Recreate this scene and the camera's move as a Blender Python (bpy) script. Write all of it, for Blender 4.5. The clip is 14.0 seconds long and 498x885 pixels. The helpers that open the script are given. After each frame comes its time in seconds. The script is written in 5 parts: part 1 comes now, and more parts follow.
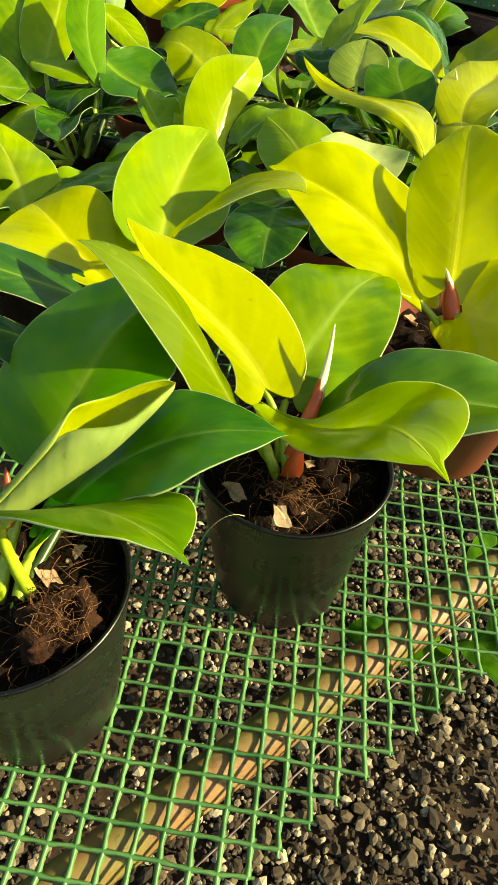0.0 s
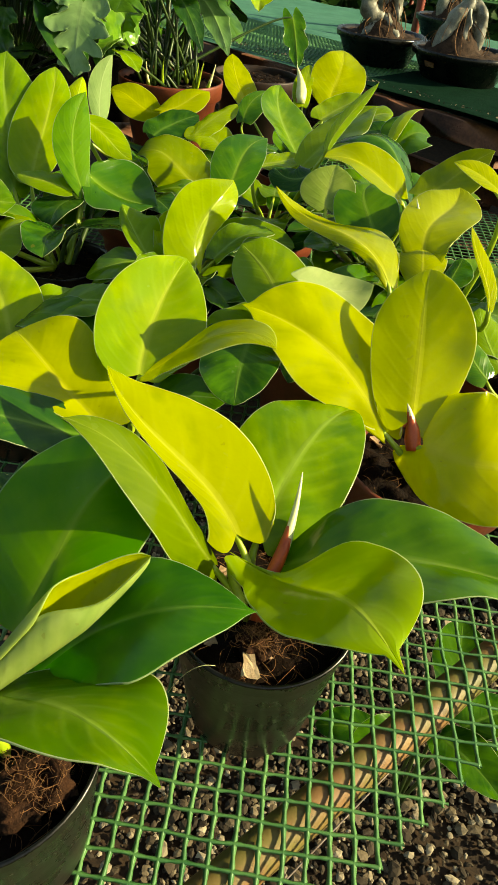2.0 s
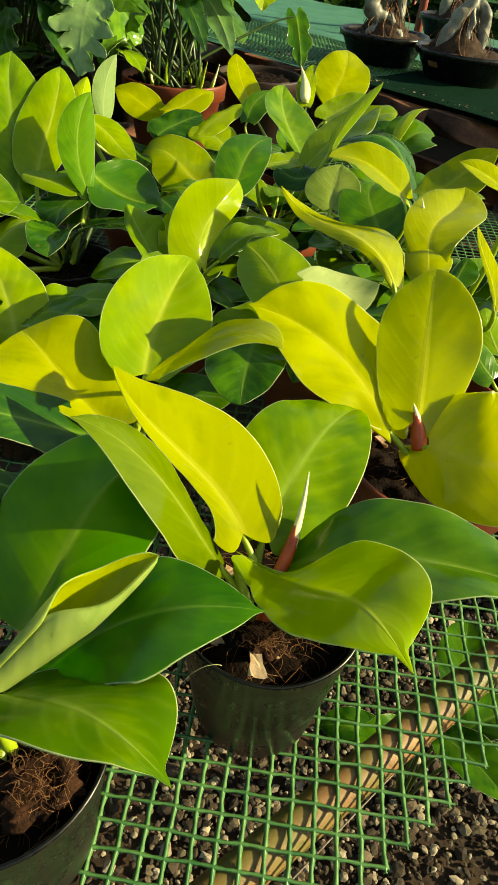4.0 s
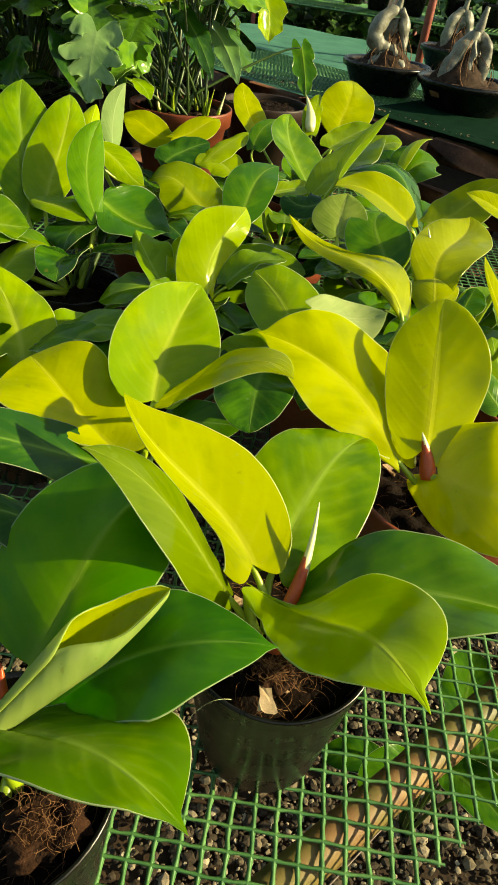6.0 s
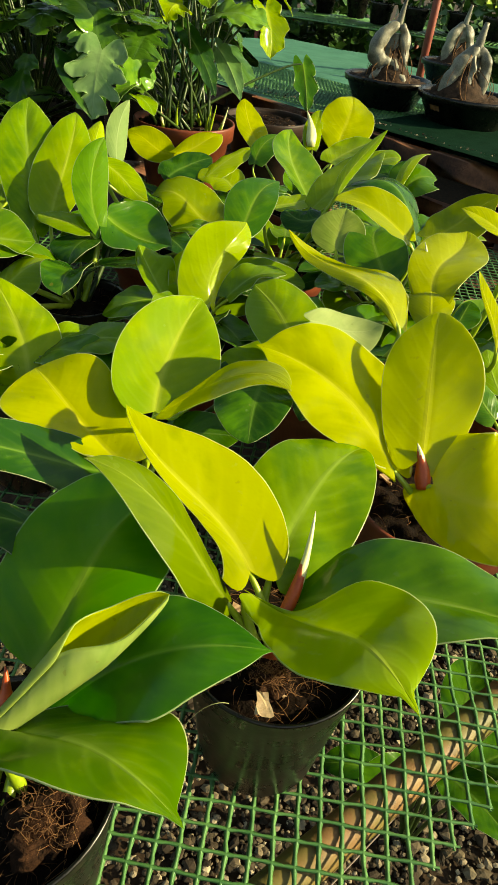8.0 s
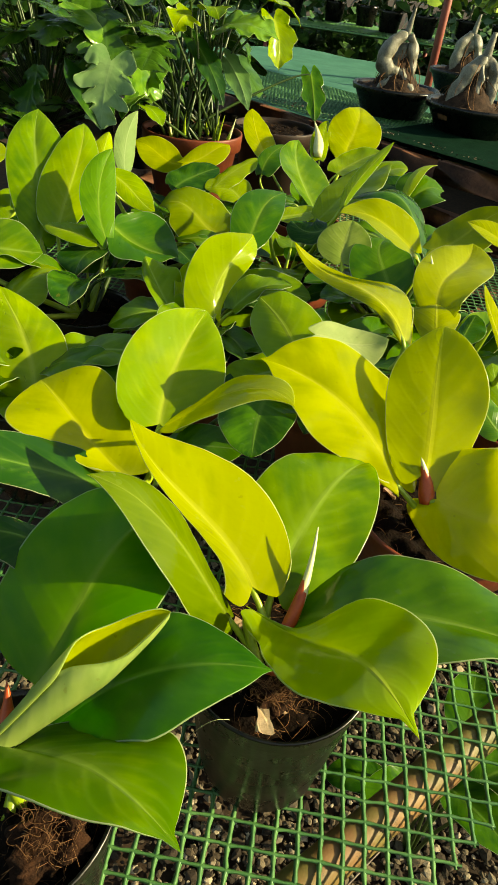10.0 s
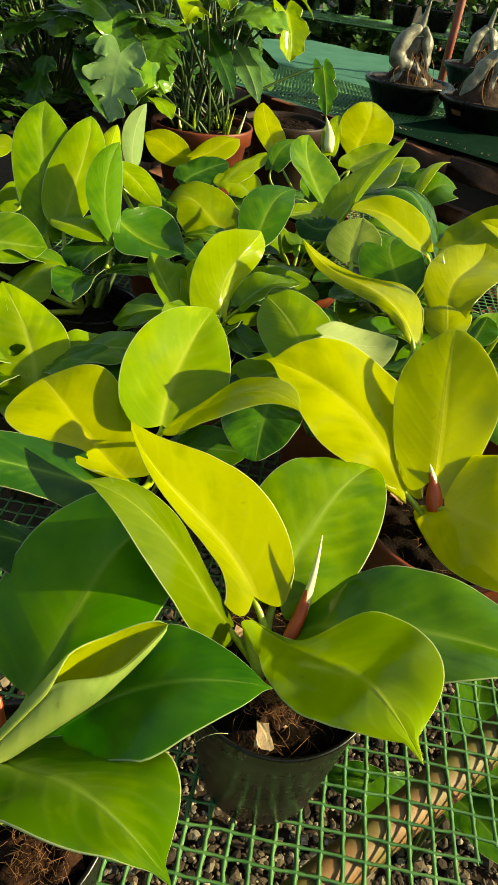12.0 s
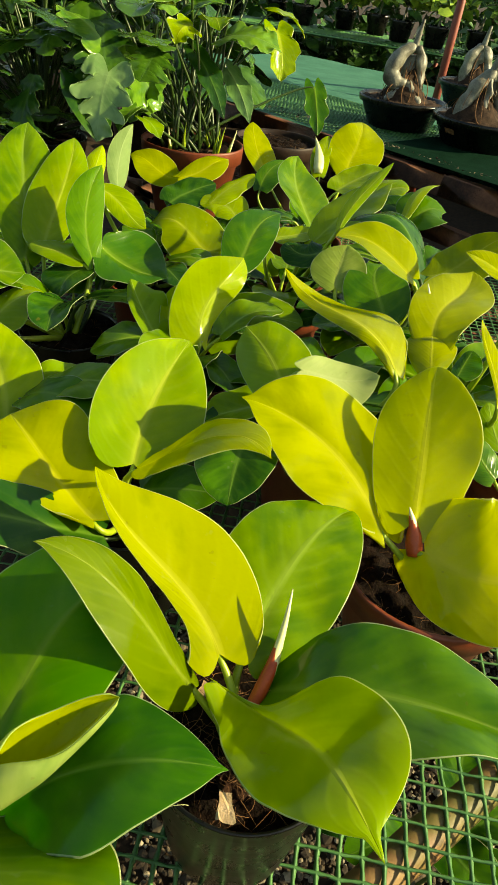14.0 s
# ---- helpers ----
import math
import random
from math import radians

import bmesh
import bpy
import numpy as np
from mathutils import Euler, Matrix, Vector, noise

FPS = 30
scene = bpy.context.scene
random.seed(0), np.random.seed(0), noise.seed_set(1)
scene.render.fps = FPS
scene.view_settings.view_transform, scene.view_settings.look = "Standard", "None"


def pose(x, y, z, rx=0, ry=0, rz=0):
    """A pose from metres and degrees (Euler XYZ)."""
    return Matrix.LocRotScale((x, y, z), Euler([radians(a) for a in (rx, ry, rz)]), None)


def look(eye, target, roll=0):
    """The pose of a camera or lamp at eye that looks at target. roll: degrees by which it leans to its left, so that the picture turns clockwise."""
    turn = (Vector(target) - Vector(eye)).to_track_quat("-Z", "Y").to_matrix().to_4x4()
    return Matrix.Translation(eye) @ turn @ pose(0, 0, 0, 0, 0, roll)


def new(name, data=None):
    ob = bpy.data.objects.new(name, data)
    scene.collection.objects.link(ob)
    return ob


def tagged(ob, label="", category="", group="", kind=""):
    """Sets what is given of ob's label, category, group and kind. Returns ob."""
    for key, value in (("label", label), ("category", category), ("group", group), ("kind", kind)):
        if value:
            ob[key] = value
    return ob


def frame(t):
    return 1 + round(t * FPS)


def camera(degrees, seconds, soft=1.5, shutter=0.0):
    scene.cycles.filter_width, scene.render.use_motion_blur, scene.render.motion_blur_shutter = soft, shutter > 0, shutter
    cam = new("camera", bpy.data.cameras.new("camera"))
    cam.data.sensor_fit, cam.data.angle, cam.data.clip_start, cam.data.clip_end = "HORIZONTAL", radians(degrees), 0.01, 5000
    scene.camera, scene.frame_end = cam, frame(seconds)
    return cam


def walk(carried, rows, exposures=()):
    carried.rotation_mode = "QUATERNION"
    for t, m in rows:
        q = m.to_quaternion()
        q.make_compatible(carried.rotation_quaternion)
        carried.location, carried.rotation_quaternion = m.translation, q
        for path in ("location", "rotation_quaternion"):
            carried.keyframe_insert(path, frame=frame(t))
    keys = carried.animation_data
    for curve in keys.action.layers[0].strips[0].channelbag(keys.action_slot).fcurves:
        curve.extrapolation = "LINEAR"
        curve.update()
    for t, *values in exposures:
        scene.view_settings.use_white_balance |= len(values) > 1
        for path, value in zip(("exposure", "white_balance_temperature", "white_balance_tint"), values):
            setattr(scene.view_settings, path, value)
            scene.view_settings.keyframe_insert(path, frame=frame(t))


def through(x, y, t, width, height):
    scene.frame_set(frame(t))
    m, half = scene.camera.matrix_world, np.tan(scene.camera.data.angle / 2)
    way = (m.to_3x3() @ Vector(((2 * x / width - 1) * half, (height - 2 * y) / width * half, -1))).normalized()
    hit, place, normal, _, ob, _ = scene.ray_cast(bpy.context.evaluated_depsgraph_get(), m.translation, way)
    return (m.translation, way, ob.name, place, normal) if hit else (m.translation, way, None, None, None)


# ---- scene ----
cam = camera(41.8, 14.0)
METRES, EYE, TILT, LEAN, TURN = 0.34, 1.45, -43.5, -3.5, 0.0
ROWS = [
    (0.0, 0.0, 0.0, 0.0, -0.0, 0.0, 0.0),
    (0.5, 0.0777, 0.1227, 0.1177, -1.68, 0.18, 0.66),
    (1.0, 0.0284, 0.0839, 0.1887, -0.51, 1.88, -0.77),
    (1.5, 0.0242, 0.0117, 0.222, -1.88, 1.09, -0.81),
    (2.0, 0.0054, -0.1044, 0.2795, -2.25, 3.79, -0.48),
    (4.5, -0.0127, -0.1011, 0.2779, -1.95, 3.81, -0.58),
    (5.0, -0.0234, -0.0907, 0.2891, -1.75, 4.56, -0.91),
    (5.5, -0.0347, -0.0899, 0.2967, -1.78, 5.14, -0.94),
    (6.0, -0.042, -0.0953, 0.3054, -2.27, 5.54, -1.06),
    (6.5, -0.0555, -0.1004, 0.3093, -2.9, 5.22, -1.35),
    (7.0, -0.062, -0.1201, 0.3094, -2.54, 5.71, -1.44),
    (7.5, -0.0412, -0.1457, 0.3043, -2.0, 6.37, -1.07),
    (8.0, -0.0276, -0.1498, 0.3043, -1.94, 6.34, -1.13),
    (8.5, -0.03, -0.1505, 0.3159, -1.81, 6.59, -1.34),
    (11.0, -0.0065, -0.1547, 0.3398, -1.21, 6.79, -1.83),
    (11.5, -0.0034, -0.1396, 0.3532, -1.25, 6.63, -2.19),
    (12.0, -0.0084, -0.1101, 0.3696, -0.89, 6.28, -2.47),
    (12.5, -0.0039, -0.0843, 0.3911, -0.82, 6.31, -2.56),
    (13.0, -0.0056, -0.0585, 0.4168, -0.65, 6.36, -2.68),
    (13.5, -0.0049, -0.0536, 0.4286, -0.37, 6.47, -2.67),
    (14.0, 0.069, -0.0454, 0.4894, -1.12, 7.08, -2.79),
]
walk(cam, [(t, pose(0, 0, EYE, TILT, LEAN, TURN) @ pose(METRES * x, METRES * y, METRES * z, 90 + pitch, roll, yaw)) for t, x, y, z, yaw, pitch, roll in ROWS],
     exposures=[(0.0, 1.62, 9300, -1.5), (0.8, 1.44, 9300, -1.5), (2.0, 1.25, 9300, -1.5), (14.0, 1.20, 9300, -1.5)])

# ---- light ----
SUN = Vector((0.90, -0.10, 0.43)).normalized()
world = bpy.data.worlds.new("sky")
scene.world = world
world.use_nodes = True
wn = world.node_tree.nodes
sky = wn.new("ShaderNodeTexSky")
sky.sky_type, sky.sun_disc = "NISHITA", False
sky.sun_elevation = math.asin(SUN.z)
sky.sun_rotation = math.atan2(SUN.x, SUN.y)
world.node_tree.links.new(sky.outputs[0], wn["Background"].inputs[0])
wn["Background"].inputs[1].default_value = 0.112
lamp = bpy.data.lights.new("sun", "SUN")
lamp.energy, lamp.angle, lamp.color = 4.4, radians(0.6), (1.0, 0.93, 0.74)
new("sun", lamp).matrix_world = look(SUN * 30, (0, 0, 0))


# ---- materials ----
class Mat:
    """Small helper round a node material."""

    def __init__(self, name):
        self.m = bpy.data.materials.new(name)
        self.m.use_nodes = True
        self.t = self.m.node_tree
        self.bsdf = self.t.nodes["Principled BSDF"]
        self.out = self.t.nodes["Material Output"]

    def n(self, kind, **props):
        node = self.t.nodes.new("ShaderNode" + kind)
        for k, v in props.items():
            if k == "operation":
                node.operation = v
            elif k == "blend":
                node.blend_type = v
        return node

    def link(self, a, b):
        self.t.links.new(a, b)

    def noise(self, scale, detail=4.0, rough=0.55, coord="Object"):
        tc = self.n("TexCoord")
        nz = self.n("TexNoise")
        nz.inputs["Scale"].default_value, nz.inputs["Detail"].default_value, nz.inputs["Roughness"].default_value = scale, detail, rough
        self.link(tc.outputs[coord], nz.inputs["Vector"])
        return nz.outputs["Fac"]

    def ramp(self, fac, stops):
        r = self.n("ValToRGB")
        while len(r.color_ramp.elements) < len(stops):
            r.color_ramp.elements.new(0.5)
        for el, (p, c) in zip(r.color_ramp.elements, stops):
            el.position, el.color = p, (*c, 1)
        self.link(fac, r.inputs[0])
        return r.outputs[0]

    def mix(self, fac, a, b, blend="MIX"):
        x = self.n("MixRGB", blend=blend)
        for sock, v in zip(x.inputs, (fac, a, b)):
            if hasattr(v, "is_output"):
                self.link(v, sock)
            elif isinstance(v, tuple):
                sock.default_value = (*v, 1)
            else:
                sock.default_value = v
        return x.outputs[0]

    def math(self, op, a, b=0.0):
        x = self.n("Math", operation=op)
        for sock, v in zip(x.inputs, (a, b)):
            if hasattr(v, "is_output"):
                self.link(v, sock)
            else:
                sock.default_value = v
        return x.outputs[0]

    def bump(self, height, strength=0.3, distance=0.002):
        b = self.n("Bump")
        b.inputs["Strength"].default_value, b.inputs["Distance"].default_value = strength, distance
        self.link(height, b.inputs["Height"])
        self.link(b.outputs[0], self.bsdf.inputs["Normal"])
        return b.outputs[0]

    def base(self, colour, rough=0.5, spec=0.5, metal=0.0):
        if hasattr(colour, "is_output"):
            self.link(colour, self.bsdf.inputs["Base Color"])
        else:
            self.bsdf.inputs["Base Color"].default_value = (*colour, 1)
        if hasattr(rough, "is_output"):
            self.link(rough, self.bsdf.inputs["Roughness"])
        else:
            self.bsdf.inputs["Roughness"].default_value = rough
        self.bsdf.inputs["Specular IOR Level"].default_value = spec
        self.bsdf.inputs["Metallic"].default_value = metal
        return self.m


def leaf_material(name, light, deep, glow, rough=0.3, through=0.35, vein=(0.55, 0.60, 0.16), spec=0.2, rim=0.55, veins=0.13):
    """A glossy aroid leaf: two tones, pale midrib and margin, faint side veins, light passing through."""
    k = Mat(name)
    uvn = k.n("UVMap")
    sep = k.n("SeparateXYZ")
    k.link(uvn.outputs[0], sep.inputs[0])
    u, v = sep.outputs[0], sep.outputs[1]
    av = k.math("ABSOLUTE", k.math("MULTIPLY", k.math("SUBTRACT", v, 0.5), 2.0))
    info = k.n("ObjectInfo")
    tone = k.math("ADD", k.math("MULTIPLY", k.noise(17, 2), 0.62), k.math("ADD", k.math("MULTIPLY", k.noise(34, 4), 0.26), k.math("MULTIPLY", k.noise(150, 3), 0.12)))
    # brush-like streaks that follow the side veins
    sk = k.n("CombineXYZ")
    k.link(k.math("MULTIPLY", k.math("SUBTRACT", u, k.math("MULTIPLY", av, 0.22)), 15.0), sk.inputs[0])
    k.link(k.math("MULTIPLY", v, 3.0), sk.inputs[1])
    k.link(k.math("MULTIPLY", info.outputs["Random"], 40.0), sk.inputs[2])
    sn = k.n("TexNoise")
    sn.inputs["Scale"].default_value, sn.inputs["Detail"].default_value = 1.0, 3.0
    k.link(sk.outputs[0], sn.inputs["Vector"])
    tone = k.math("ADD", k.math("MULTIPLY", tone, 0.68), k.math("MULTIPLY", sn.outputs["Fac"], 0.32))
    tone = k.math("ADD", tone, k.math("MULTIPLY", k.math("SUBTRACT", info.outputs["Random"], 0.5), 0.25))
    col = k.ramp(tone, ((0.41, deep), (0.585, light)))
    # side veins leave the midrib aslant
    run = k.math("ADD", k.math("MULTIPLY", k.math("SUBTRACT", u, k.math("MULTIPLY", av, 0.30)), 27.0), k.math("MULTIPLY", k.noise(9, 1), 5.0))
    side = k.math("POWER", k.math("ABSOLUTE", k.math("SINE", run)), 9.0)
    col = k.mix(k.math("MULTIPLY", k.math("MULTIPLY", side, k.math("SUBTRACT", 1.0, av)), veins), col, vein)
    rib = k.math("SUBTRACT", 1.0, k.math("DIVIDE", av, k.math("ADD", 0.030, k.math("MULTIPLY", k.math("SUBTRACT", 1.0, u), 0.085))))
    rib = k.math("MULTIPLY", k.math("MINIMUM", k.math("MAXIMUM", rib, 0.0), 1.0), 0.85)
    col = k.mix(rib, col, vein)
    halo = k.math("MULTIPLY", k.math("POWER", k.math("SUBTRACT", 1.0, k.math("MINIMUM", k.math("MULTIPLY", av, 2.6), 1.0)), 2.0), k.math("SUBTRACT", 0.75, k.math("MULTIPLY", u, 0.5)))
    col = k.mix(halo, col, k.mix(0.3, light, vein))
    edge = k.math("GREATER_THAN", av, 0.983)
    col = k.mix(k.math("MULTIPLY", edge, rim), col, (0.72, 0.74, 0.45))
    spots = k.math("GREATER_THAN", k.noise(85, 2), 0.735)
    col = k.mix(k.math("MULTIPLY", spots, 0.35), col, (0.16, 0.13, 0.02))
    film = k.math("MULTIPLY", k.math("MAXIMUM", k.math("SUBTRACT", k.noise(70, 2, 0.7), 0.66), 0.0), 0.9)
    col = k.mix(k.math("MULTIPLY", film, k.noise(8, 1)), col, (0.55, 0.58, 0.42))
    rg = k.math("ADD", rough - 0.25, k.math("MULTIPLY", k.noise(26, 3), 0.26))
    k.base(col, rg, spec * 1.25)
    swell = k.math("ADD", k.math("MULTIPLY", k.noise(15, 1), 5.0), k.math("MULTIPLY", k.noise(34, 3), 0.9))
    h = k.math("ADD", k.math("MULTIPLY", side, 0.14), k.math("ADD", swell, k.math("MULTIPLY", rib, 0.7)))
    nrm = k.bump(h, 0.45, 0.0018)
    tr = k.n("BsdfTranslucent")
    k.link(k.mix(0.55, col, glow), tr.inputs[0])
    k.link(nrm, tr.inputs["Normal"])
    mx = k.n("MixShader")
    mx.inputs[0].default_value = through
    k.link(k.bsdf.outputs[0], mx.inputs[1])
    k.link(tr.outputs[0], mx.inputs[2])
    k.link(mx.outputs[0], k.out.inputs[0])
    return k.m


LEAF = {
    "yellow": leaf_material("leaf_yellow", (0.50, 0.545, 0.004), (0.34, 0.41, 0.003), (0.80, 0.82, 0.006), 0.34, 0.56, (0.68, 0.66, 0.06), 0.36),
    "lemon": leaf_material("leaf_lemon", (0.60, 0.635, 0.005), (0.43, 0.50, 0.004), (0.92, 0.93, 0.008), 0.30, 0.60, (0.72, 0.70, 0.08), 0.45),
    "gold": leaf_material("leaf_gold", (0.385, 0.435, 0.004), (0.24, 0.305, 0.003), (0.68, 0.72, 0.006), 0.32, 0.52, (0.68, 0.66, 0.07), 0.36),
    "lime": leaf_material("leaf_lime", (0.35, 0.47, 0.006), (0.20, 0.34, 0.005), (0.60, 0.74, 0.010), 0.33, 0.50, (0.54, 0.60, 0.09), 0.36),
    "citron": leaf_material("leaf_citron", (0.41, 0.53, 0.006), (0.26, 0.40, 0.005), (0.68, 0.82, 0.010), 0.33, 0.54, (0.58, 0.62, 0.09), 0.36),
    "olive": leaf_material("leaf_olive", (0.35, 0.42, 0.006), (0.18, 0.27, 0.004), (0.62, 0.66, 0.010), 0.34, 0.60, (0.50, 0.54, 0.06)),
    "moss": leaf_material("leaf_moss", (0.25, 0.37, 0.006), (0.10, 0.21, 0.005), (0.46, 0.60, 0.010), 0.32, 0.44, (0.42, 0.52, 0.06)),
    "mid": leaf_material("leaf_mid", (0.19, 0.32, 0.008), (0.075, 0.185, 0.006), (0.32, 0.58, 0.014), 0.32, 0.42, (0.34, 0.48, 0.08)),
    "green": leaf_material("leaf_green", (0.10, 0.245, 0.006), (0.036, 0.14, 0.005), (0.20, 0.50, 0.010), 0.32, 0.46, (0.28, 0.42, 0.05), 0.30, 0.5, 0.08),
    "dark": leaf_material("leaf_dark", (0.050, 0.15, 0.006), (0.012, 0.062, 0.005), (0.08, 0.28, 0.010), 0.32, 0.28, (0.14, 0.26, 0.04), 0.12, 0.35, 0.08),
    "pale": leaf_material("leaf_pale", (0.50, 0.58, 0.24), (0.38, 0.48, 0.18), (0.58, 0.66, 0.28), 0.5, 0.55, (0.46, 0.54, 0.26)),
    "husk": leaf_material("leaf_husk", (0.30, 0.40, 0.10), (0.17, 0.27, 0.06), (0.40, 0.52, 0.12), 0.45, 0.35, (0.46, 0.54, 0.26)),
    "jade": leaf_material("leaf_jade", (0.070, 0.25, 0.009), (0.026, 0.145, 0.007), (0.14, 0.58, 0.012), 0.32, 0.50, (0.24, 0.44, 0.06), 0.15, 0.5, 0.08),
    # split-leaf green with the shade of the thicket put into its colour
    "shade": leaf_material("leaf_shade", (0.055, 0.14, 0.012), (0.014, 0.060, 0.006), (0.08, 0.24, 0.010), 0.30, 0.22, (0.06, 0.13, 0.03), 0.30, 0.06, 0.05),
    "fern": leaf_material("leaf_fern", (0.112, 0.18, 0.004), (0.058, 0.118, 0.003), (0.26, 0.37, 0.008), 0.34, 0.40, (0.30, 0.38, 0.05), 0.16),
    "silver": leaf_material("leaf_silver", (0.21, 0.35, 0.115), (0.12, 0.255, 0.07), (0.20, 0.42, 0.05), 0.34, 0.30, (0.24, 0.37, 0.13), 0.5, 0.2),
    "pistachio": leaf_material("leaf_pistachio", (0.30, 0.39, 0.07), (0.19, 0.29, 0.04), (0.45, 0.55, 0.08), 0.36, 0.45, (0.44, 0.50, 0.14)),
    "basil": leaf_material("leaf_basil", (0.13, 0.33, 0.005), (0.058, 0.24, 0.004), (0.25, 0.66, 0.010), 0.32, 0.54, (0.34, 0.48, 0.06), 0.14, 0.5, 0.08),
    "sage": leaf_material("leaf_sage", (0.22, 0.33, 0.11), (0.14, 0.24, 0.07), (0.36, 0.48, 0.15), 0.42, 0.45, (0.36, 0.46, 0.2)),
    "lobed": leaf_material("leaf_lobed", (0.15, 0.31, 0.028), (0.055, 0.17, 0.016), (0.14, 0.38, 0.015), 0.26, 0.34, (0.20, 0.36, 0.08), 0.45, 0.15),
}


def plain(name, a, b, scale, rough=0.5, spec=0.5, bump=0.0, bump_scale=None, metal=0.0):
    k = Mat(name)
    f = k.noise(scale, 6)
    fine = k.noise(scale * 9, 4)
    k.base(k.ramp(k.math("ADD", k.math("MULTIPLY", f, 0.7), k.math("MULTIPLY", fine, 0.3)), ((0.32, a), (0.68, b))), rough, spec, metal)
    if bump:
        k.bump(k.noise(bump_scale or scale * 6, 5), bump, 0.003)
    return k.m


PETIOLE = plain("petiole_green", (0.17, 0.27, 0.014), (0.33, 0.42, 0.03), 30, 0.35)
STALK = plain("petiole_dark", (0.014, 0.034, 0.005), (0.035, 0.075, 0.009), 30, 0.4)
SHEATH = plain("sheath_red", (0.360, 0.038, 0.008), (0.576, 0.098, 0.017), 45, 0.4)
SPEAR = plain("spear_cream", (0.55, 0.58, 0.22), (0.72, 0.66, 0.40), 60, 0.4)
SOIL = plain("potting_soil", (0.0025, 0.0014, 0.0009), (0.013, 0.006, 0.003), 70, 0.9, 0.1, 0.9, 240)
FIBRE = plain("coir_fibre", (0.06, 0.024, 0.009), (0.26, 0.125, 0.05), 25, 0.8, 0.3)
PLUG = plain("coir_block", (0.007, 0.003, 0.0014), (0.045, 0.018, 0.008), 90, 0.95, 0.15, 0.9, 320)
CHIP = plain("bark_chip", (0.22, 0.12, 0.06), (0.50, 0.36, 0.24), 60, 0.75, 0.3, 0.5, 300)

PALE_CHIP = plain("pale_bark_chip", (0.48, 0.30, 0.17), (0.72, 0.54, 0.36), 60, 0.7, 0.3, 0.4, 300)


def black_plastic():
    """Matt black nursery plastic with dried dust and scuffs."""
    k = Mat("black_plastic")
    dust = k.math("MULTIPLY", k.math("MAXIMUM", k.math("SUBTRACT", k.noise(13, 6, 0.65), 0.50), 0.0), 3.2)
    streak = k.math("GREATER_THAN", k.noise(120, 3, 0.7), 0.70)
    col = k.mix(k.math("MINIMUM", dust, 0.55), (0.0020, 0.0020, 0.0018), (0.018, 0.017, 0.012))
    col = k.mix(k.math("MULTIPLY", streak, 0.35), col, (0.07, 0.066, 0.055))
    k.base(col, k.math("ADD", 0.10, k.math("MULTIPLY", k.noise(26, 5), 0.38)), 0.38)
    k.bump(k.noise(60, 4), 0.12, 0.003)
    return k.m


def bamboo_material():
    """Weathered bamboo: tan and pinkish skin with mossy green blotches."""
    k = Mat("bamboo_pole_wood")
    col = k.ramp(k.noise(9, 5, 0.6), ((0.30, (0.055, 0.068, 0.015)), (0.45, (0.15, 0.125, 0.035)), (0.58, (0.20, 0.105, 0.042)), (0.74, (0.30, 0.20, 0.078))))
    grime = k.math("GREATER_THAN", k.noise(60, 5, 0.7), 0.60)
    col = k.mix(k.math("MULTIPLY", grime, 0.5), col, (0.06, 0.045, 0.025))
    k.base(col, 0.55, 0.35)
    k.bump(k.noise(80, 4), 0.25, 0.002)
    return k.m


BLACK = black_plastic()
TERRA = plain("terracotta_plastic", (0.105, 0.020, 0.007), (0.19, 0.039, 0.014), 20, 0.5, 0.4, 0.1, 90)
BROWN = plain("brown_plastic", (0.014, 0.007, 0.005), (0.034, 0.017, 0.011), 20, 0.55, 0.3, 0.1, 90)
NET = plain("green_netting_plastic", (0.017, 0.090, 0.024), (0.090, 0.215, 0.062), 16, 0.40, 0.45)
BAMBOO = bamboo_material()
WIRE = plain("rusty_wire", (0.12, 0.08, 0.06), (0.30, 0.24, 0.20), 60, 0.6)
TIMBER = plain("brown_timber", (0.045, 0.018, 0.010), (0.21, 0.085, 0.044), 14, 0.7, 0.3, 0.4, 60)
POLE = plain("red_painted_steel", (0.15, 0.024, 0.016), (0.24, 0.045, 0.026), 14, 0.5, 0.5)
BARK = plain("smooth_grey_bark", (0.035, 0.034, 0.024), (0.27, 0.265, 0.21), 22, 0.45, 0.4, 0.6, 70)
LEAF["foliage"] = plain("foliage_dark", (0.010, 0.042, 0.006), (0.045, 0.13, 0.016), 6, 0.45, 0.4)
LEAF["sprig"] = plain("foliage_light", (0.07, 0.17, 0.016), (0.32, 0.44, 0.05), 6, 0.45, 0.4)
DRY_SOIL = plain("dry_brown_soil", (0.010, 0.006, 0.004), (0.060, 0.033, 0.020), 45, 0.9, 0.2, 0.8, 120)
# green net whose dark colour stands for the shade near the bowls
SHADED_NET = plain("net_darkened_for_shade", (0.0012, 0.011, 0.0055), (0.004, 0.022, 0.012), 22, 0.9, 0.02, 0.3, 220)
CLOTH = plain("green_shade_cloth", (0.016, 0.105, 0.060), (0.05, 0.18, 0.115), 7, 0.75, 0.3)


def gravel_material():
    k = Mat("crushed_gravel")
    geo = k.n("NewGeometry")
    col = k.ramp(geo.outputs["Random Per Island"], ((0.0, (0.010, 0.007, 0.004)), (0.45, (0.042, 0.030, 0.018)), (0.74, (0.14, 0.108, 0.066)), (1.0, (0.42, 0.355, 0.25))))
    col = k.mix(k.math("MULTIPLY", k.noise(55, 5), 0.45), col, (0.035, 0.022, 0.012))
    k.base(col, 0.85, 0.3)
    k.bump(k.noise(160, 4), 0.5, 0.003)
    return k.m


